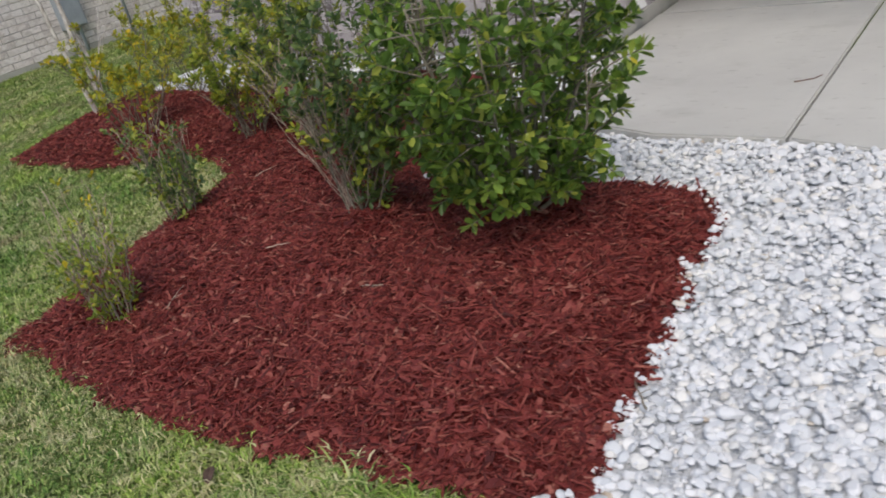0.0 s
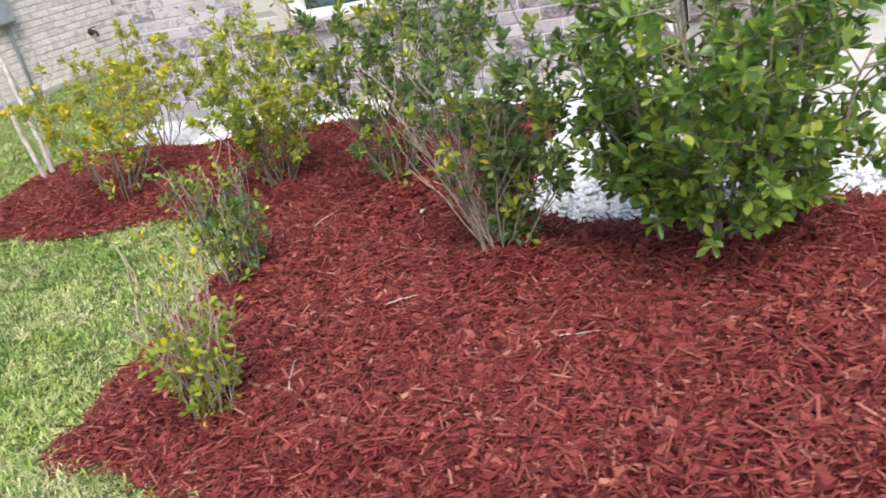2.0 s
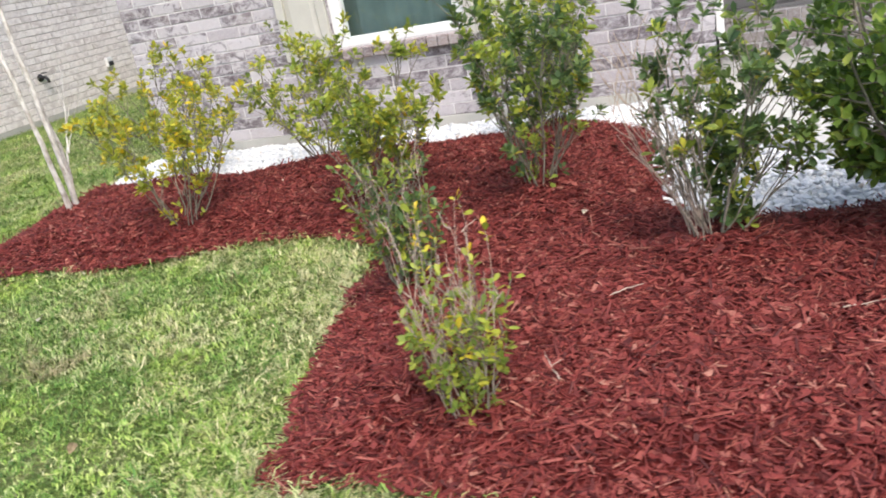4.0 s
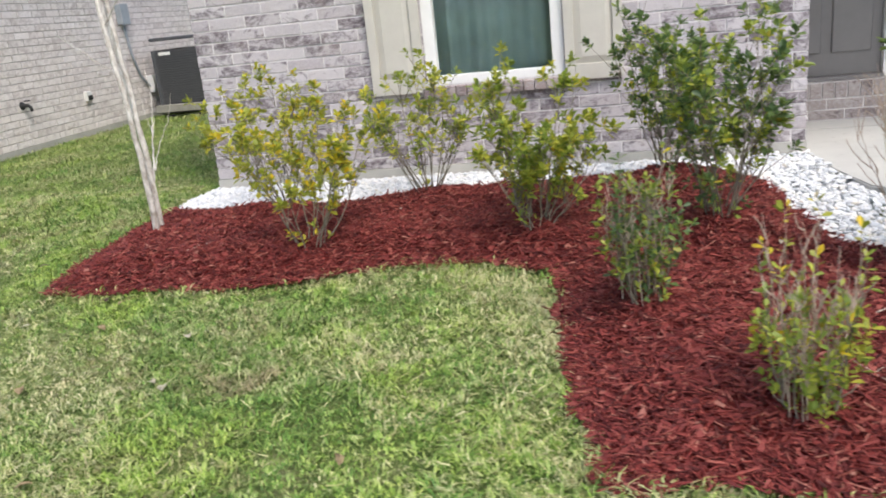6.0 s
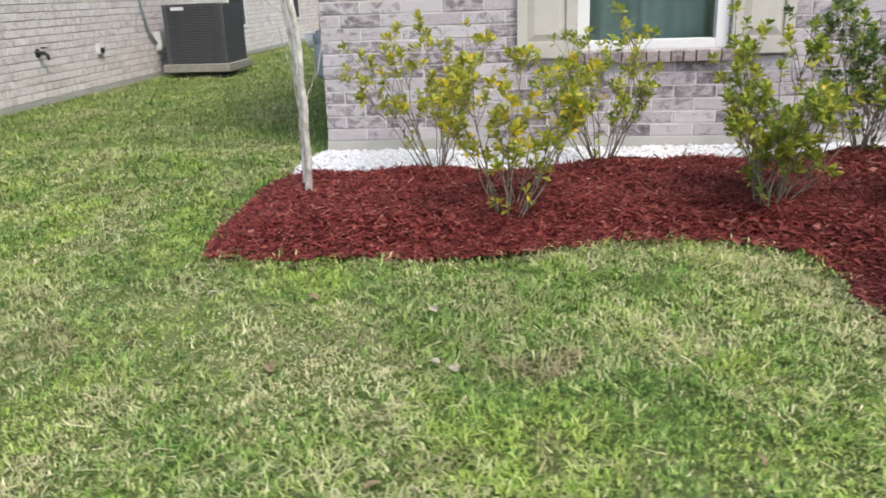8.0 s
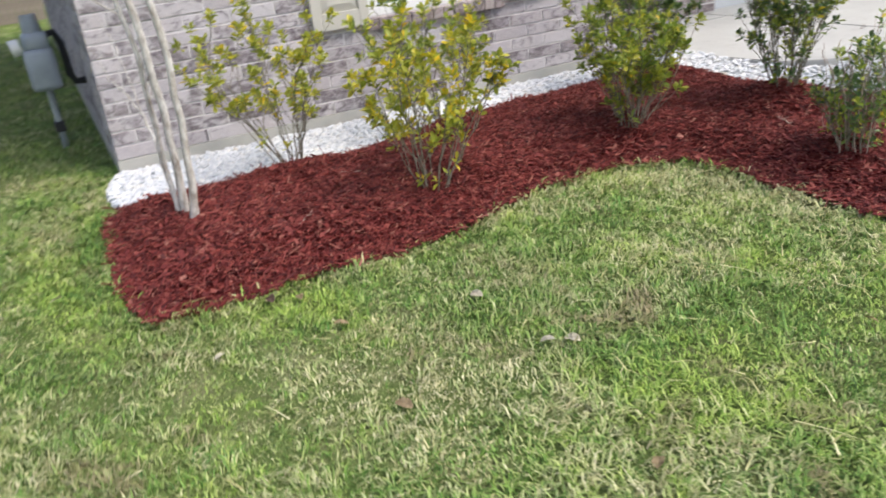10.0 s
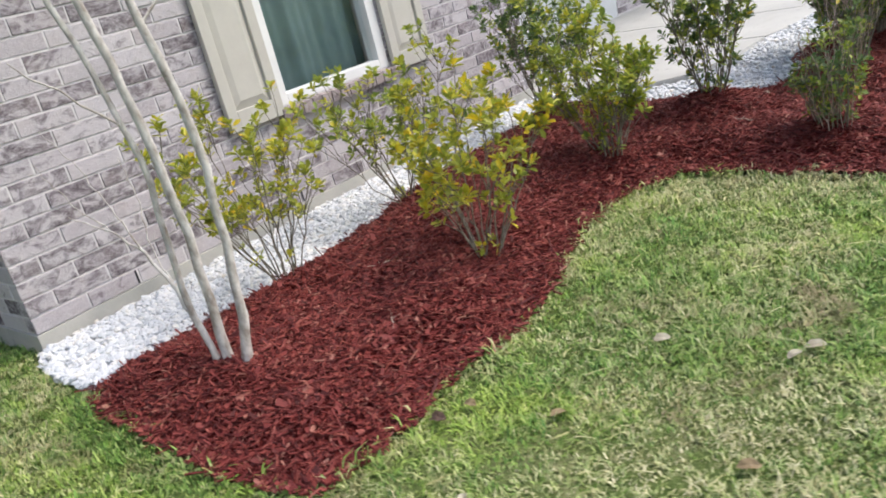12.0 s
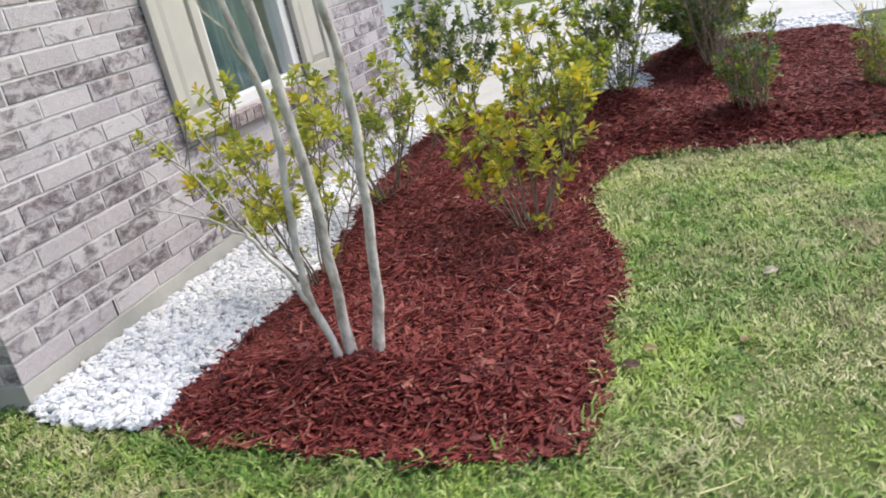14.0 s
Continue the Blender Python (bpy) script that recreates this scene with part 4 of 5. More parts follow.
# gas meter beside the side wall
mt = tagged(new("gas_meter"), "blue-grey gas meter on a riser pipe beside the house", "meter")
part("body", box_bm(-0.335, -0.145, 1.08, 1.30, 0.39, 0.66, bevel=0.035), M_box, mt, smooth=True)
part("top_case", box_bm(-0.32, -0.16, 1.10, 1.28, 0.645, 0.76, bevel=0.03), M_box, mt, smooth=True)
bm = bmesh.new()
bmesh.ops.create_cone(bm, segments=20, radius1=0.055, radius2=0.05, depth=0.06, cap_ends=True, matrix=Matrix.Translation((-0.36, 1.15, 0.68)) @ Matrix.Rotation(radians(80), 4, "Y"))
part("regulator", bm, M_white, mt, "pale round regulator cap")
bm = bmesh.new()
bmesh.ops.create_cone(bm, segments=20, radius1=0.06, radius2=0.05, depth=0.12, cap_ends=True, matrix=Matrix.Translation((-0.24, 1.18, 0.81)))
part("dial", bm, M_box, mt)
new("riser_pipe", tubes("riser_pipe", [([(-0.24, 1.2, 0.42), (-0.24, 1.2, 0.2), (-0.24, 1.2, -0.08)], [0.022] * 3)], M_box, 10)).parent = mt
new("house_pipe", tubes("house_pipe", [([(-0.20, 1.22, 0.72), (-0.12, 1.24, 0.74), (-0.09, 1.25, 0.66), (-0.085, 1.26, 0.45), (-0.06, 1.26, 0.40), (0.0, 1.26, 0.40)], [0.024] * 6)], M_black, 10)).parent = mt
part("valve", box_bm(-0.275, -0.205, 1.165, 1.235, 0.10, 0.17, bevel=0.012), M_black, mt)

# board fence closing the yard behind
fence = tagged(new("fence"), "weathered brown-grey board fence behind the side yard", "fence")
fb = None
for k in range(27):
    if fb is None:
        o = part("board", box_bm(-0.066, 0.066, 0, 0.018, -0.05, 1.8, bevel=0.004), M_fence, fence)
        fb = o.data
    else:
        o = new("board", fb)
        o.parent = fence
    o.location = (-3.66 + k * 0.141, 15.2 + rng.uniform(-0.004, 0.004), rng.uniform(-0.01, 0.01))
for z_ in (0.3, 1.4):
    part("rail", box_bm(-3.74, 0.1, 15.22, 15.26, z_, z_ + 0.09, bevel=0.004), M_fence, fence)


# ---- plants ----
LEAF = np.array([(0, 0, 0), (-0.17, 0.32, 0.04), (0.17, 0.32, 0.04), (-0.235, 0.70, 0.04), (0.235, 0.70, 0.04), (0, 1.0, -0.05), (0, 0.30, -0.03), (0, 0.70, -0.04)])
LEAF_T = np.array([(0, 6, 1), (0, 2, 6), (1, 6, 7), (1, 7, 3), (6, 2, 4), (6, 4, 7), (3, 7, 5), (7, 4, 5)])


def leaves_mesh(name, pos, dirs, ln, material):
    pos, dirs, ln = np.array(pos), np.array(dirs), np.array(ln)
    n = len(pos)
    dirs = dirs / (np.linalg.norm(dirs, axis=1)[:, None] + 1e-9)
    side = np.cross(dirs, np.array([0, 0, 1.0]) + rng.normal(0, 0.35, (n, 3)))
    side /= np.linalg.norm(side, axis=1)[:, None] + 1e-9
    nor = np.cross(side, dirs)
    curl = rng.uniform(0.2, 2.2, n)
    wide = rng.uniform(0.8, 1.25, n)
    v = pos[:, None] + (LEAF[None, :, :1] * wide[:, None, None] * side[:, None] + LEAF[None, :, 1:2] * dirs[:, None] + LEAF[None, :, 2:] * (curl[:, None, None] * nor[:, None])) * ln[:, None, None]
    t = LEAF_T[None] + 8 * np.arange(n)[:, None, None]
    return fast_mesh(name, v, t, material, True)


def curve(a, b, sag, n, jit):
    u = np.linspace(0, 1, n)[:, None]
    mid = (a + b) / 2 + sag
    p = (1 - u) ** 2 * a + 2 * u * (1 - u) * mid + u ** 2 * b
    p[1:-1] += rng.normal(0, jit, (n - 2, 3))
    return p


def shrub(label, x, y, h, r, stems, leaf_len, per_clump, mat, mat2=None, mat2_share=0.0, low=0.35, branches=5, bare=0, bare_dir=None, core=0, twig=None, group="shrubs in the mulch bed", lean=(0, 0), squash=1.0, leafy=1.0, core_r=0.62, core_h=0.62, tips=0.0, bare_h=(0.7, 1.15)):
    zb = float(bed_z(np.array([x]), np.array([y]))[0]) - 0.015
    sh = tagged(new("shrub"), label, "shrub", group)
    sh.location = (x, y, zb)
    P, D, Ln, P2, D2, Ln2 = [], [], [], [], [], []

    def clump(c, d, k, spread, tip=False):
        use2 = mat2 is not None and (tip or rng.uniform() < mat2_share)
        d = d / (np.linalg.norm(d) + 1e-9)
        e1 = np.cross(d, (0.31, 0.2, 0.93))
        e1 /= np.linalg.norm(e1) + 1e-9
        e2 = np.cross(d, e1)
        turn = rng.uniform(0, 6.28)
        for i in range(k):
            w = turn + 2.4 * i
            back = (i / k) ** 1.4
            v = d * (0.6 - 0.55 * back) + (math.cos(w) * e1 + math.sin(w) * e2) * (0.65 + 0.35 * back) + np.array([0, 0, 0.10]) + rng.normal(0, 0.2, 3)
            q = c - d * spread * back * rng.uniform(0.7, 1.3) + rng.normal(0, 0.003, 3)
            (P2 if use2 else P).append(q)
            (D2 if use2 else D).append(v)
            (Ln2 if use2 else Ln).append(leaf_len * rng.uniform(0.65, 1.15))

    leaf_len, per_clump, branches = leaf_len * 1.34, int(per_clump * 1.8), branches + 2
    stems += 3
    for s in range(stems + bare):
        isbare = s >= stems
        ang = 2 * math.pi * (s * 0.618 + rng.uniform(0, 0.15))
        rr = r * leafy * math.sqrt(rng.uniform(0.2, 1.0))
        if isbare and bare_dir is not None:
            ang = bare_dir + rng.normal(0, 0.5)
            rr = r * rng.uniform(0.4, 1.15)
        a = np.array([0.06 * math.cos(ang) * rng.uniform(0.2, 1.4), 0.06 * math.sin(ang) * rng.uniform(0.3, 1.4), 0.0])
        top = h * rng.uniform(0.42, 1.0) * (1.0 - 0.18 * (rr / r) ** 2)
        if isbare:
            top = h * rng.uniform(*bare_h)
        ln_ = (0, 0) if isbare else lean
        b = np.array([rr * math.cos(ang) + ln_[0], rr * math.sin(ang) * squash + ln_[1], top])
        pts = curve(a, b, np.array([0.10 * (b[0] - a[0]), 0.10 * (b[1] - a[1]), rng.uniform(-0.04, 0.06) * h]) + rng.normal(0, 0.02, 3), 8, 0.006)
        rad = np.linspace(0.0042, 0.0012, 8) * rng.uniform(0.75, 1.25) * (0.6 if isbare else 1.0)
        lines = [(pts, rad)]
        for _ in range(branches if not isbare else 4):
            u = rng.uniform(low, 0.95)
            i = min(int(u * 7), 6)
            st = pts[i] + (pts[i + 1] - pts[i]) * (u * 7 - i)
            out = pts[i + 1] - pts[i]
            out = out / (np.linalg.norm(out) + 1e-9)
            ba = rng.uniform(0, 2 * math.pi)
            d = out * 0.75 + np.array([math.cos(ba), math.sin(ba), 0.35]) * 0.6
            d /= np.linalg.norm(d)
            ln = h * rng.uniform(0.10, 0.26)
            if isbare:
                ln *= 0.7
            en = st + d * ln + np.array([0, 0, 0.02])
            bp = curve(st, en, rng.normal(0, 0.012, 3), 4, 0.003)
            lines.append((bp, np.linspace(0.0024, 0.0012, 4)))
            if not isbare:
                clump(bp[-1], d, int(per_clump * rng.uniform(0.5, 1.2)) + 1, 0.042)
        if not isbare:
            clump(pts[-1], np.array([0, 0, 1.0]), per_clump + 3, 0.05)
        elif rng.uniform() < tips:
            clump(pts[-1], pts[-1] - pts[-2], 6, 0.05, True)
            clump(pts[-3], pts[-1] - pts[-2], 3, 0.04, True)
        new("stem", tubes("stem", lines, twig if (isbare and twig) else M_twig, 5)).parent = sh
    for _ in range(core):
        a = rng.uniform(0, 2 * math.pi)
        zz = h * rng.uniform(0.03, core_h)
        rr = r * core_r * math.sqrt(rng.uniform(0, 1)) * (0.5 + 0.5 * min(1.0, zz / (0.4 * h)))
        clump(np.array([rr * math.cos(a) + lean[0] * 0.7, rr * math.sin(a) + lean[1] * 0.7, zz]), np.array([math.cos(a) * 0.6, math.sin(a) * 0.6, 0.6]), 5, 0.03)
    new("foliage", leaves_mesh("foliage", P, D, Ln, mat)).parent = sh
    if P2:
        new("foliage", leaves_mesh("foliage", P2, D2, Ln2, mat2)).parent = sh
    return sh


shrub("airy yellow-green shrub with bare lower stems beside brick wall", 0.80, -0.76, 0.86, 0.34, 11, 0.032, 9, YEL, TIP, 0.25, low=0.28, branches=4, lean=(-0.08, 0.02), core=9)
shrub("yellow-leaved open shrub in the mulch bed", 1.22, -1.55, 0.82, 0.35, 11, 0.034, 9, YEL, TIP, 0.45, low=0.2, branches=4, lean=(0.06, 0.0), core=14, core_r=0.75)
shrub("thin yellow-green shrub with grey stems below the window", 1.71, -0.72, 0.90, 0.37, 13, 0.032, 7, YEL, MIDG, 0.5, low=0.34, branches=4, core=8)
shrub("dense fresh green and yellow shrub in mulch", 2.40, -1.52, 0.88, 0.31, 15, 0.032, 10, MIDG, YEL, 0.4, low=0.12, branches=6, core=30)
shrub("low shrub with dark green base and bare pruned twigs", 2.86, -2.46, 0.52, 0.28, 8, 0.026, 4, DRK, MIDG, 0.45, low=0.1, branches=4, bare=13, core=105, twig=M_twig_red, leafy=0.6, core_r=0.62, tips=0.2)
shrub("sparse pruned shrub with yellow leaf tips and bare twigs", 3.27, -3.18, 0.54, 0.31, 5, 0.025, 2, MIDG, TIP, 0.12, low=0.1, branches=3, bare=16, core=120, twig=M_twig_red, leafy=0.5, core_r=0.52, core_h=0.60, tips=0.3)
shrub("dark green shrub with a fan of bare twigs", 3.96, -2.30, 0.88, 0.31, 12, 0.034, 8, DRK, MIDG, 0.2, low=0.16, branches=6, bare=22, bare_dir=math.pi * 1.05, bare_h=(0.5, 0.82), lean=(0.09, 0.02), core=120, core_r=0.40, leafy=0.85, twig=M_twig_red)
shrub("upright dark green shrub with pale stems", 3.25, -1.73, 1.0, 0.33, 14, 0.032, 9, DRK, MIDG, 0.45, low=0.14, branches=6, core=62)
shrub("dark green shrub against the brick house wall", 3.10, -0.72, 0.97, 0.32, 14, 0.032, 9, DRK, MIDG, 0.25, low=0.2, branches=6, core=24)

# the large laurel
lx, ly = 4.72, -2.24
laurel = tagged(new("laurel_bush"), "large dense glossy green laurel bush in mulch", "bush")
lz = float(bed_z(np.array([lx]), np.array([ly]))[0]) - 0.015
laurel.location = (lx, ly, lz)
P, D, Ln = [], [], []
for s in range(26):
    ang = 2 * math.pi * (s * 0.618)
    rr = 0.43 * math.sqrt(rng.uniform(0.05, 1))
    b = np.array([rr * math.cos(ang), rr * math.sin(ang), rng.uniform(0.7, 1.2) * (1 - 0.25 * (rr / 0.4) ** 2)])
    a = np.array([0.06 * math.cos(ang), 0.06 * math.sin(ang), 0.0])
    pts = curve(a, b, np.array([0.1 * math.cos(ang), 0.1 * math.sin(ang), -0.05]), 8, 0.008)
    lines = [(pts, np.linspace(0.009, 0.003, 8))]
    for _ in range(18):
        u = rng.uniform(0.10, 0.98)
        i = min(int(u * 7), 6)
        st = pts[i] + (pts[i + 1] - pts[i]) * (u * 7 - i)
        ba = ang + rng.normal(0, 1.1)
        d = np.array([math.cos(ba), math.sin(ba), rng.uniform(-0.15, 0.7)])
        d /= np.linalg.norm(d)
        en = st + d * rng.uniform(0.09, 0.23)
        en[2] = max(en[2], rng.uniform(0.09, 0.20))
        lines.append((curve(st, en, rng.normal(0, 0.012, 3), 4, 0.003), np.linspace(0.0035, 0.0018, 4)))
        for k in range(15):
            wh = 2 * math.pi * k * 0.38
            tw = np.cross(d, (0, 0, 1.0))
            tw /= np.linalg.norm(tw) + 1e-9
            t2 = np.cross(d, tw)
            back = (k / 15) ** 1.3
            v = d * (0.65 - 0.6 * back) + (math.cos(wh) * tw + math.sin(wh) * t2) * (0.65 + 0.3 * back) + np.array([0, 0, 0.22]) + rng.normal(0, 0.14, 3)
            P.append(en - d * 0.085 * back)
            D.append(v)
            Ln.append(rng.uniform(0.036, 0.060))
    new("stem", tubes("stem", lines, M_twig, 6)).parent = laurel
P, D, Ln = np.array(P), np.array(D), np.array(Ln)
outer = np.flatnonzero((np.hypot(P[:, 0], P[:, 1]) > 0.36) & (P[:, 1] < 0.1))
chosen = outer[rng.permutation(len(outer))[:240]]
rest_ = np.setdiff1d(np.arange(len(P)), chosen)
new("foliage", leaves_mesh("foliage", P[rest_], D[rest_], Ln[rest_], LAUR)).parent = laurel
leaf_me = fast_mesh("leaf", LEAF, LEAF_T, LAUR_ONE, True)
for k in chosen:
    d = Vector(D[k]).normalized()
    sd = d.cross(Vector((0, 0, 1)) + Vector(rng.normal(0, 0.35, 3))).normalized()
    R = Matrix((sd, d, sd.cross(d))).transposed().to_4x4()
    o = new("leaf", leaf_me)
    o.parent = laurel
    o.matrix_local = Matrix.Translation(P[k]) @ R @ Matrix.Scale(float(Ln[k]), 4)

# crape myrtle with three pale trunks
tree = tagged(new("tree"), "young bare crape myrtle with three pale smooth trunks", "tree")
tx, ty = 0.165, -1.18
tree.location = (tx, ty, float(bed_z(np.array([tx]), np.array([ty]))[0]) - 0.02)


def limb(name, pts, r0, r1, twigs=0):
    pts = np.array(pts, float)
    n = 18
    u = np.linspace(0, len(pts) - 1, n)
    sm = np.stack([np.interp(u, np.arange(len(pts)), pts[:, k]) for k in range(3)], 1)
    sm[1:-1] = (sm[:-2] + 2 * sm[1:-1] + sm[2:]) / 4 + rng.normal(0, 0.003, (n - 2, 3))
    rad = np.linspace(r0, r1, n) * rng.uniform(0.93, 1.08, n)
    rad[0] *= 1.25
    lines = [(sm, rad)]
    for _ in range(twigs):
        i = rng.integers(10, n - 1)
        a = rng.uniform(0, 2 * math.pi)
        e = sm[i] + np.array([math.cos(a) * 0.3, math.sin(a) * 0.3, rng.uniform(0.15, 0.4)])
        lines.append((curve(sm[i], e, rng.normal(0, 0.03, 3), 6, 0.006), np.linspace(r1 * 0.45, 0.002, 6)))
    o = new(name, tubes(name, lines, M_trunk, 10))
    o.parent = tree


limb("trunk", [(-0.025, 0.037, 0), (-0.03, 0.06, 0.15), (-0.035, 0.08, 0.25), (-0.03, 0.075, 0.42), (-0.03, 0.035, 0.64), (-0.04, 0.02, 0.84), (-0.08, 0.05, 1.1), (-0.13, 0.08, 1.4), (-0.26, 0.12, 2.2)], 0.0135, 0.0085, 2)
limb("trunk", [(0.0, 0.007, 0), (0.005, 0.0, 0.3), (0.01, -0.005, 0.6), (-0.01, -0.01, 0.94), (-0.04, 0.01, 1.14), (-0.07, 0.04, 1.4), (-0.13, 0.06, 1.9), (-0.19, 0.07, 2.3)], 0.0175, 0.011, 3)
limb("trunk", [(0.02, -0.07, 0), (0.045, -0.11, 0.22), (0.055, -0.14, 0.42), (0.06, -0.175, 0.75), (0.03, -0.17, 1.02), (0.0, -0.15, 1.3), (-0.04, -0.14, 1.8), (-0.08, -0.12, 2.3)], 0.0175, 0.011, 3)
limb("branch", [(-0.035, 0.075, 0.22), (-0.04, 0.13, 0.33), (-0.06, 0.20, 0.46), (-0.10, 0.31, 0.55), (-0.15, 0.44, 0.61)], 0.0085, 0.0016, 0)
limb("branch", [(-0.06, 0.20, 0.46), (-0.07, 0.27, 0.60), (-0.09, 0.36, 0.78), (-0.14, 0.42, 0.92)], 0.0032, 0.0012, 0)
limb("branch", [(-0.03, 0.13, 0.33), (-0.02, 0.21, 0.47), (0.03, 0.27, 0.60), (0.05, 0.34, 0.76)], 0.0030, 0.0012, 0)
limb("branch", [(-0.09, 0.28, 0.53), (-0.16, 0.36, 0.66), (-0.21, 0.41, 0.83)], 0.0022, 0.0010, 0)

# ---- fallen leaves and twigs ----
def fallen(name, label, cat, x, y, ln, material, lift=0.02):
    n = 8
    bm = bmesh.new()
    rows = []
    ang = rng.uniform(0, 6.28)
    for i in range(n + 1):
        u = i / n
        w = 0.33 * ln * math.sin(math.pi * min(0.97, u * 0.9 + 0.06)) * (1 + 0.15 * math.sin(9 * u))
        zc = 0.12 * ln * math.sin(3 * u)
        rows.append([bm.verts.new((-w, (u - 0.5) * ln, zc + 0.25 * w)), bm.verts.new((0, (u - 0.5) * ln, zc)), bm.verts.new((w, (u - 0.5) * ln, zc + 0.35 * w))])
    for i in range(n):
        for k in range(2):
            bm.faces.new((rows[i][k], rows[i][k + 1], rows[i + 1][k + 1], rows[i + 1][k]))
    bmesh.ops.solidify(bm, geom=bm.faces[:], thickness=0.0012)
    o = part(name, bm, material)
    o.location = (x, y, float(gz(x, y)) + lift)
    o.rotation_euler = (rng.normal(0, 0.2), rng.normal(0, 0.2), ang)
    return tagged(o, label, cat, "fallen leaves on the lawn")


for x, y, ln, mt_, lb in ((1.06, -2.86, 0.06, M_drypale, "pale curled dry leaf lying on grass"), (0.95, -2.42, 0.055, M_drypale, "pale curled dry leaf lying on grass"),
                          (1.89, -3.31, 0.05, M_dry, "tan dry leaf lying on grass"), (0.30, -1.99, 0.06, M_drybrown, "brown dry leaf at the bed's edge"),
                          (0.40, -2.04, 0.05, M_dry, "tan dry leaf lying on grass"), (0.04, -2.28, 0.042, M_drypale, "pale curled dry leaf lying on grass"),
                          (0.46, -2.32, 0.055, M_dry, "tan dry leaf lying on grass"), (0.45, -2.87, 0.06, M_dry, "tan dry leaf lying on grass"), (0.99, -2.82, 0.05, M_drypale, "pale curled dry leaf lying on grass"), (-0.43, -1.47, 0.05, M_drypale, "pale curled dry leaf lying on grass"), (0.90, -3.46, 0.055, M_dry, "tan dry leaf lying on grass"), (4.35, -3.62, 0.06, M_drybrown, "brown bark chip lying on grass")):
    fallen("fallen_leaf", lb, "leaf", x, y, ln, mt_)

def stick(label, x, y, z, ln, ang, rad, material):
    d = np.array([math.cos(ang), math.sin(ang), 0.08])
    pts = curve(np.array([0, 0, 0.0]), d * ln, rng.normal(0, 0.008, 3), 7, 0.002)
    o = new("twig", tubes("twig", [(pts, np.linspace(rad, rad * 0.5, 7)), (curve(pts[3], pts[3] + np.array([d[1], -d[0], 0.3]) * ln * 0.25, np.zeros(3), 4, 0.001), np.linspace(rad * 0.5, rad * 0.3, 4))], material, 6))
    o.location = (x, y, z)
    return tagged(o, label, "twig", "loose twigs")


for x, y, ln, ang in ((3.52, -3.10, 0.16, 2.0), (3.62, -2.62, 0.12, 0.5), (2.95, -2.05, 0.13, 1.3), (1.0, -1.2, 0.10, 2.6), (0.55, -1.62, 0.14, 0.8), (4.3, -2.75, 0.12, 0.2)):
    stick("thin pale broken twig lying on red mulch", x, y, float(bed_z(np.array([x]), np.array([y]))[0]) + 0.014, ln, ang, 0.003, M_twig_red)
stick("reddish brown twig lying on the concrete walk", 5.30, -0.62, 0.009, 0.13, 0.5, 0.005, M_drybrown)
stick("grey twig lying on white stones", 5.52, -3.0, float(gz(5.52, -3.0)) + 0.045, 0.12, 2.2, 0.004, M_twig)
for x, y, ln in ((3.46, -1.95, 0.04), (1.62, -1.1, 0.03), (2.9, -1.0, 0.035)):
    fallen("wood_chip", "pale bare wood chip lying on red mulch", "wood chip", x, y, ln, M_drypale, float(bed_z(np.array([x]), np.array([y]))[0] - gz(x, y)) + 0.016)

# ---- bricks, last ----
BW, BH, J = 0.262, 0.080, 0.009


def course_boxes(x0, x1, z0, z1, holes=(), seed=0):
    """Rectangles of running-bond bricks in a wall's own plane."""
    r = np.random.default_rng(seed)
    out = []
    row = 0
    z = z0
    while z + BH * 0.6 < z1:
        off = (row % 2) * BW / 2
        x = x0 - off
        while x < x1:
            a, b = max(x, x0), min(x + BW, x1)
            lo, hi = z + J / 2, min(z + BH - J / 2, z1)
            spans = [(a + (J / 2 if a > x0 else 0), b - (J / 2 if b < x1 else 0))]
            for hx0, hx1, hz0, hz1 in holes:
                if hi > hz0 + 0.012 and lo < hz1 - 0.012:
                    nxt = []
                    for p_, q_ in spans:
                        if q_ <= hx0 or p_ >= hx1:
                            nxt.append((p_, q_))
                        else:
                            if hx0 - p_ > 0.02:
                                nxt.append((p_, hx0))
                            if q_ - hx1 > 0.02:
                                nxt.append((hx1, q_))
                    spans = nxt
            out += [(p_, q_, lo, hi, r.uniform(-0.0025, 0.0025)) for p_, q_ in spans if q_ - p_ > 0.015]
            x += BW
        z += BH
        row += 1
    return out


def brick_verts(w, h, d):
    """A brick face block with softened front edges: x, depth towards -y, z."""
    c = 0.0028
    f = [(-w / 2 + c, -d, -h / 2 + c), (w / 2 - c, -d, -h / 2 + c), (w / 2 - c, -d, h / 2 - c), (-w / 2 + c, -d, h / 2 - c)]
    s = [(-w / 2, -d + c, -h / 2), (w / 2, -d + c, -h / 2), (w / 2, -d + c, h / 2), (-w / 2, -d + c, h / 2)]
    b = [(-w / 2, 0.0, -h / 2), (w / 2, 0.0, -h / 2), (w / 2, 0.0, h / 2), (-w / 2, 0.0, h / 2)]
    return np.array(f + s + b)


BR_T = [(0, 1, 2), (0, 2, 3)]
for k in range(4):
    j = (k + 1) % 4
    BR_T += [(4 + k, 4 + j, j), (4 + k, j, k), (8 + k, 8 + j, 4 + j), (8 + k, 4 + j, 4 + k)]
BR_T = np.array(BR_T)
D0 = 0.0050


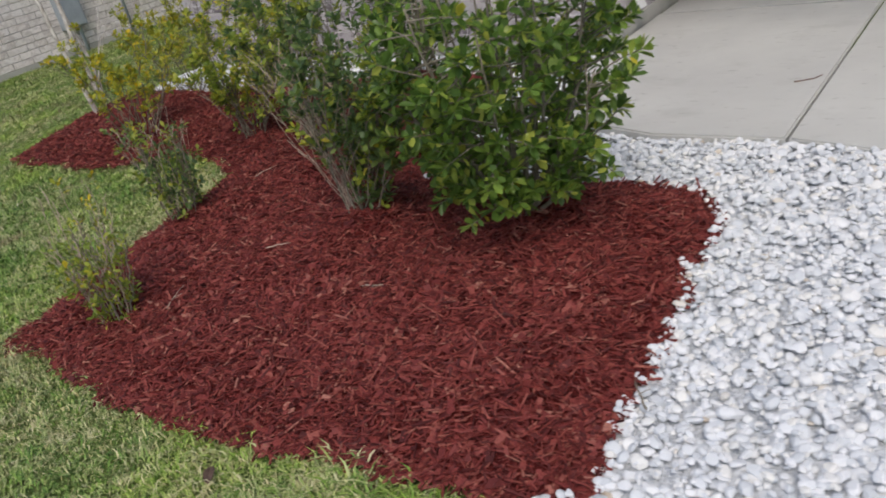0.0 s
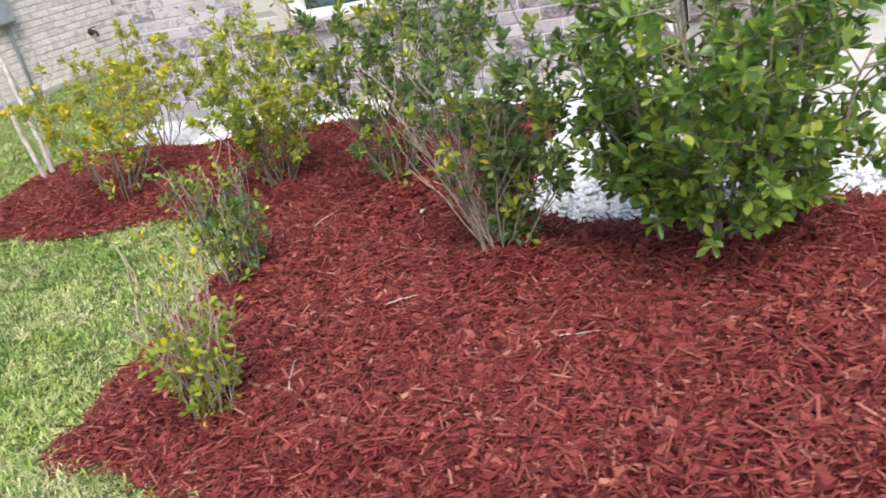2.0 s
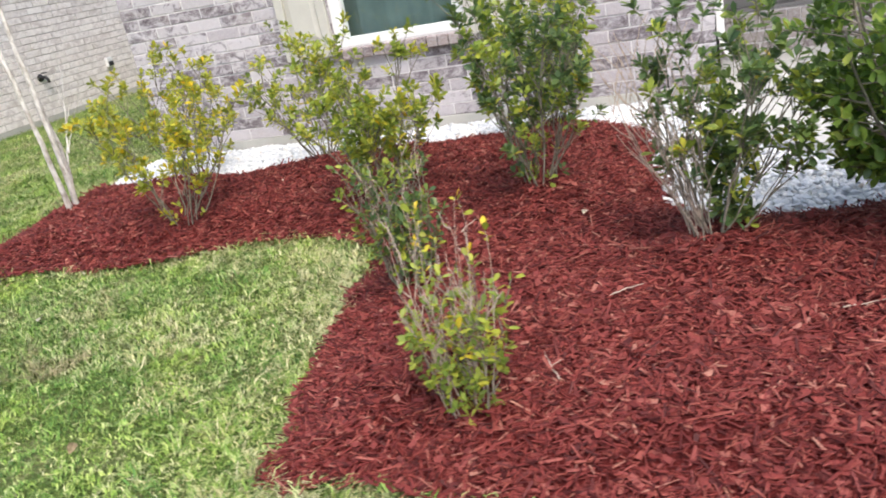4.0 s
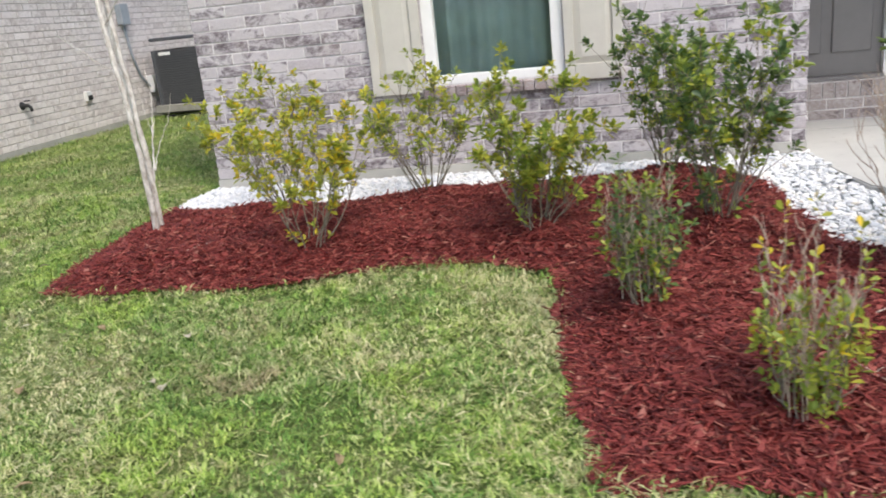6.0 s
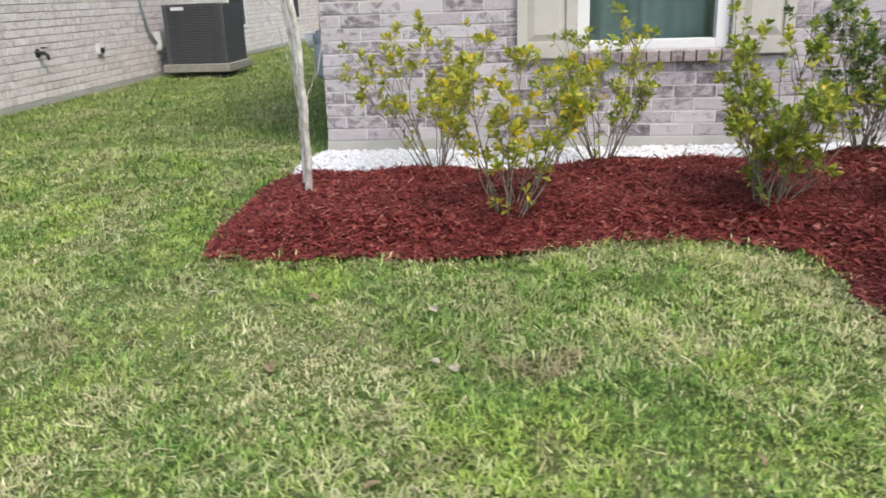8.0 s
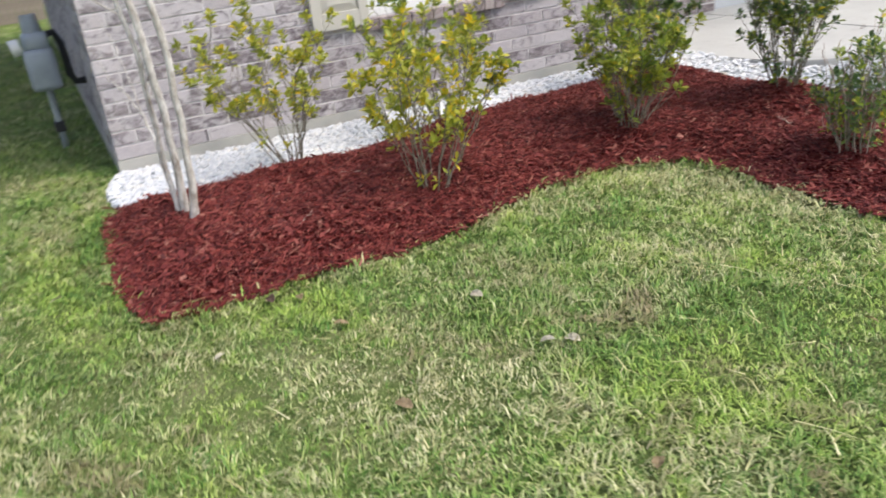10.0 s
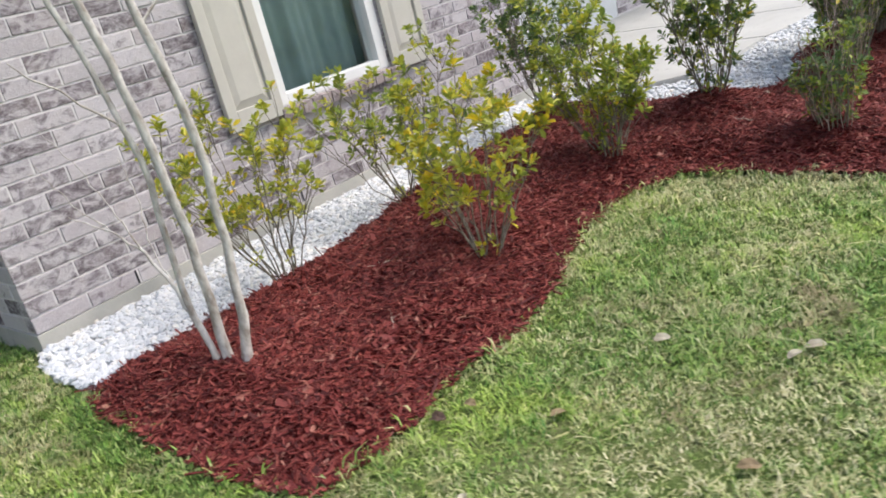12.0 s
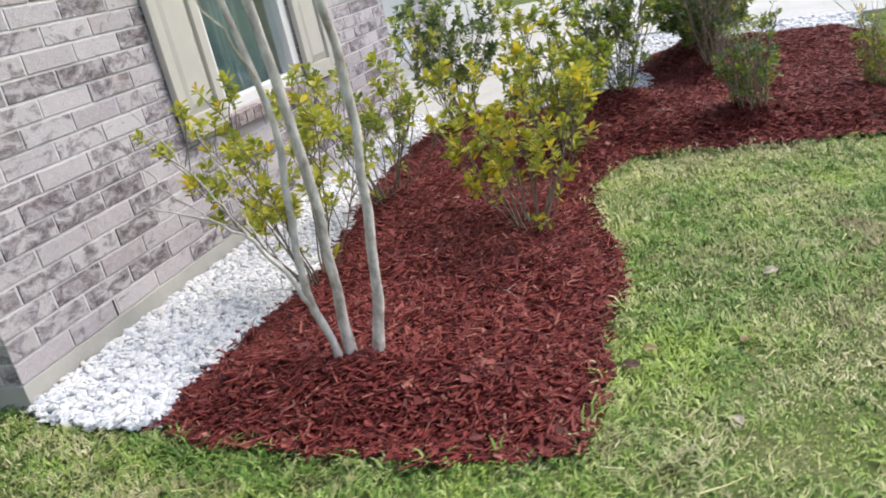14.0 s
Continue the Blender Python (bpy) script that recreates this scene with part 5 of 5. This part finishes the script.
def joined_bricks(name, rects, place, material, parent):
    vs = []
    for a, b, lo, hi, d in rects:
        q = brick_verts(b - a, hi - lo, D0 + d) + np.array([(a + b) / 2, 0, (lo + hi) / 2])
        vs.append(q)
    v = np.array(vs)
    v = place(v.reshape(-1, 3))
    t = BR_T[None] + 12 * np.arange(len(vs))[:, None, None]
    o = new(name, fast_mesh(name, v, t, material))
    o.parent = parent
    return tagged(o, kind="stuff")


hole = (WIN[0], WIN[1], WIN[2] - 0.07, WIN[3])
rects = course_boxes(0.0, 4.02, ZB, ZT, [hole, (WIN[0] - 0.03, WIN[1] + 0.03, WIN[2] - 0.078, WIN[2])], 3)
rects.sort(key=lambda q: q[2] * 3 + q[0] * 0.4)
single, rest = rects[:300], rects[300:]
cache = {}
for a, b, lo, hi, d in single:
    key = (round(b - a, 3), round(hi - lo, 3))
    if key not in cache:
        cache[key] = fast_mesh("brick", brick_verts(b - a, hi - lo, D0), BR_T, M_brick)
    o = new("brick", cache[key])
    o.parent = wall_front
    o.location = ((a + b) / 2, T + d, (lo + hi) / 2)
joined_bricks("bricks", rest, lambda v: v + np.array([0, T, 0]), M_brick_stuff, wall_front)
# weep slots: flush black strips stand in for the shade inside the openings
weep = None
for x_ in (0.51, 1.585, 2.66, 3.73):
    if weep is None:
        o = part("weep_slot", box_bm(-0.005, 0.005, -0.0015, 0.003, -0.034, 0.034), M_black, wall_front, "drainage slot, its shaded inside set as a black strip")
        weep = o.data
    else:
        o = new("weep_slot", weep)
        o.parent = wall_front
    o.location = (x_, 0.0, ZB + 0.04)
# side walls: turn the front's plane
joined_bricks("bricks", course_boxes(-9.0, -0.002, ZB, ZT, seed=5), lambda v: np.stack([v[:, 1] + T, -v[:, 0], v[:, 2]], 1), M_brick_stuff, wall_left)
joined_bricks("bricks", course_boxes(0.002, 1.30, ZB, ZT, seed=6), lambda v: np.stack([4.02 - T - v[:, 1], v[:, 0], v[:, 2]], 1), M_brick_stuff, wall_right)
joined_bricks("bricks", course_boxes(4.03, 12.6, 0.02, ZT, [(4.02, 5.13, 0.0, 2.36), (5.13, 8.0, 0.0, 3.0), (9.5, 12.3, 0.0, 2.3)], 7), lambda v: v + np.array([0, 1.302, 0]), M_brick_stuff, wall_entry)
rowlock = [(4.06 + k * 0.09, 4.142 + k * 0.09, 0.178, 0.294, 0.004) for k in range(17)]
joined_bricks("bricks", course_boxes(4.06, 5.59, 0.01, 0.175, seed=9) + rowlock, lambda v: v + np.array([0, 1.19, 0]), M_brick_step, step)
nholes = [(wy - 0.03, wy + 0.93, 0.49, 1.9) for wy in (8.75, 12.5)]
def to_neighbour(v):
    """Turn the front's plane to the neighbour's wall, facing +x."""
    return np.stack([NX - 0.006 - v[:, 1] * 1.9, v[:, 0], v[:, 2]], 1)


rects = course_boxes(-2.0, 16.0, 0.06, 2.7, nholes, 8)
rects.sort(key=lambda q: abs(q[0] - 2.6) * 0.35 + q[2])
cache = {}
for a, b, lo, hi, d in rects[:300]:
    key = (round(b - a, 3), round(hi - lo, 3))
    if key not in cache:
        cache[key] = fast_mesh("brick", to_neighbour(brick_verts(b - a, hi - lo, D0)), BR_T, M_brick_far_one)
    o = new("brick", cache[key])
    o.parent = wall_n
    o.location = (-d, (a + b) / 2, (lo + hi) / 2)
joined_bricks("bricks", rects[300:], to_neighbour, M_brick_far, wall_n)
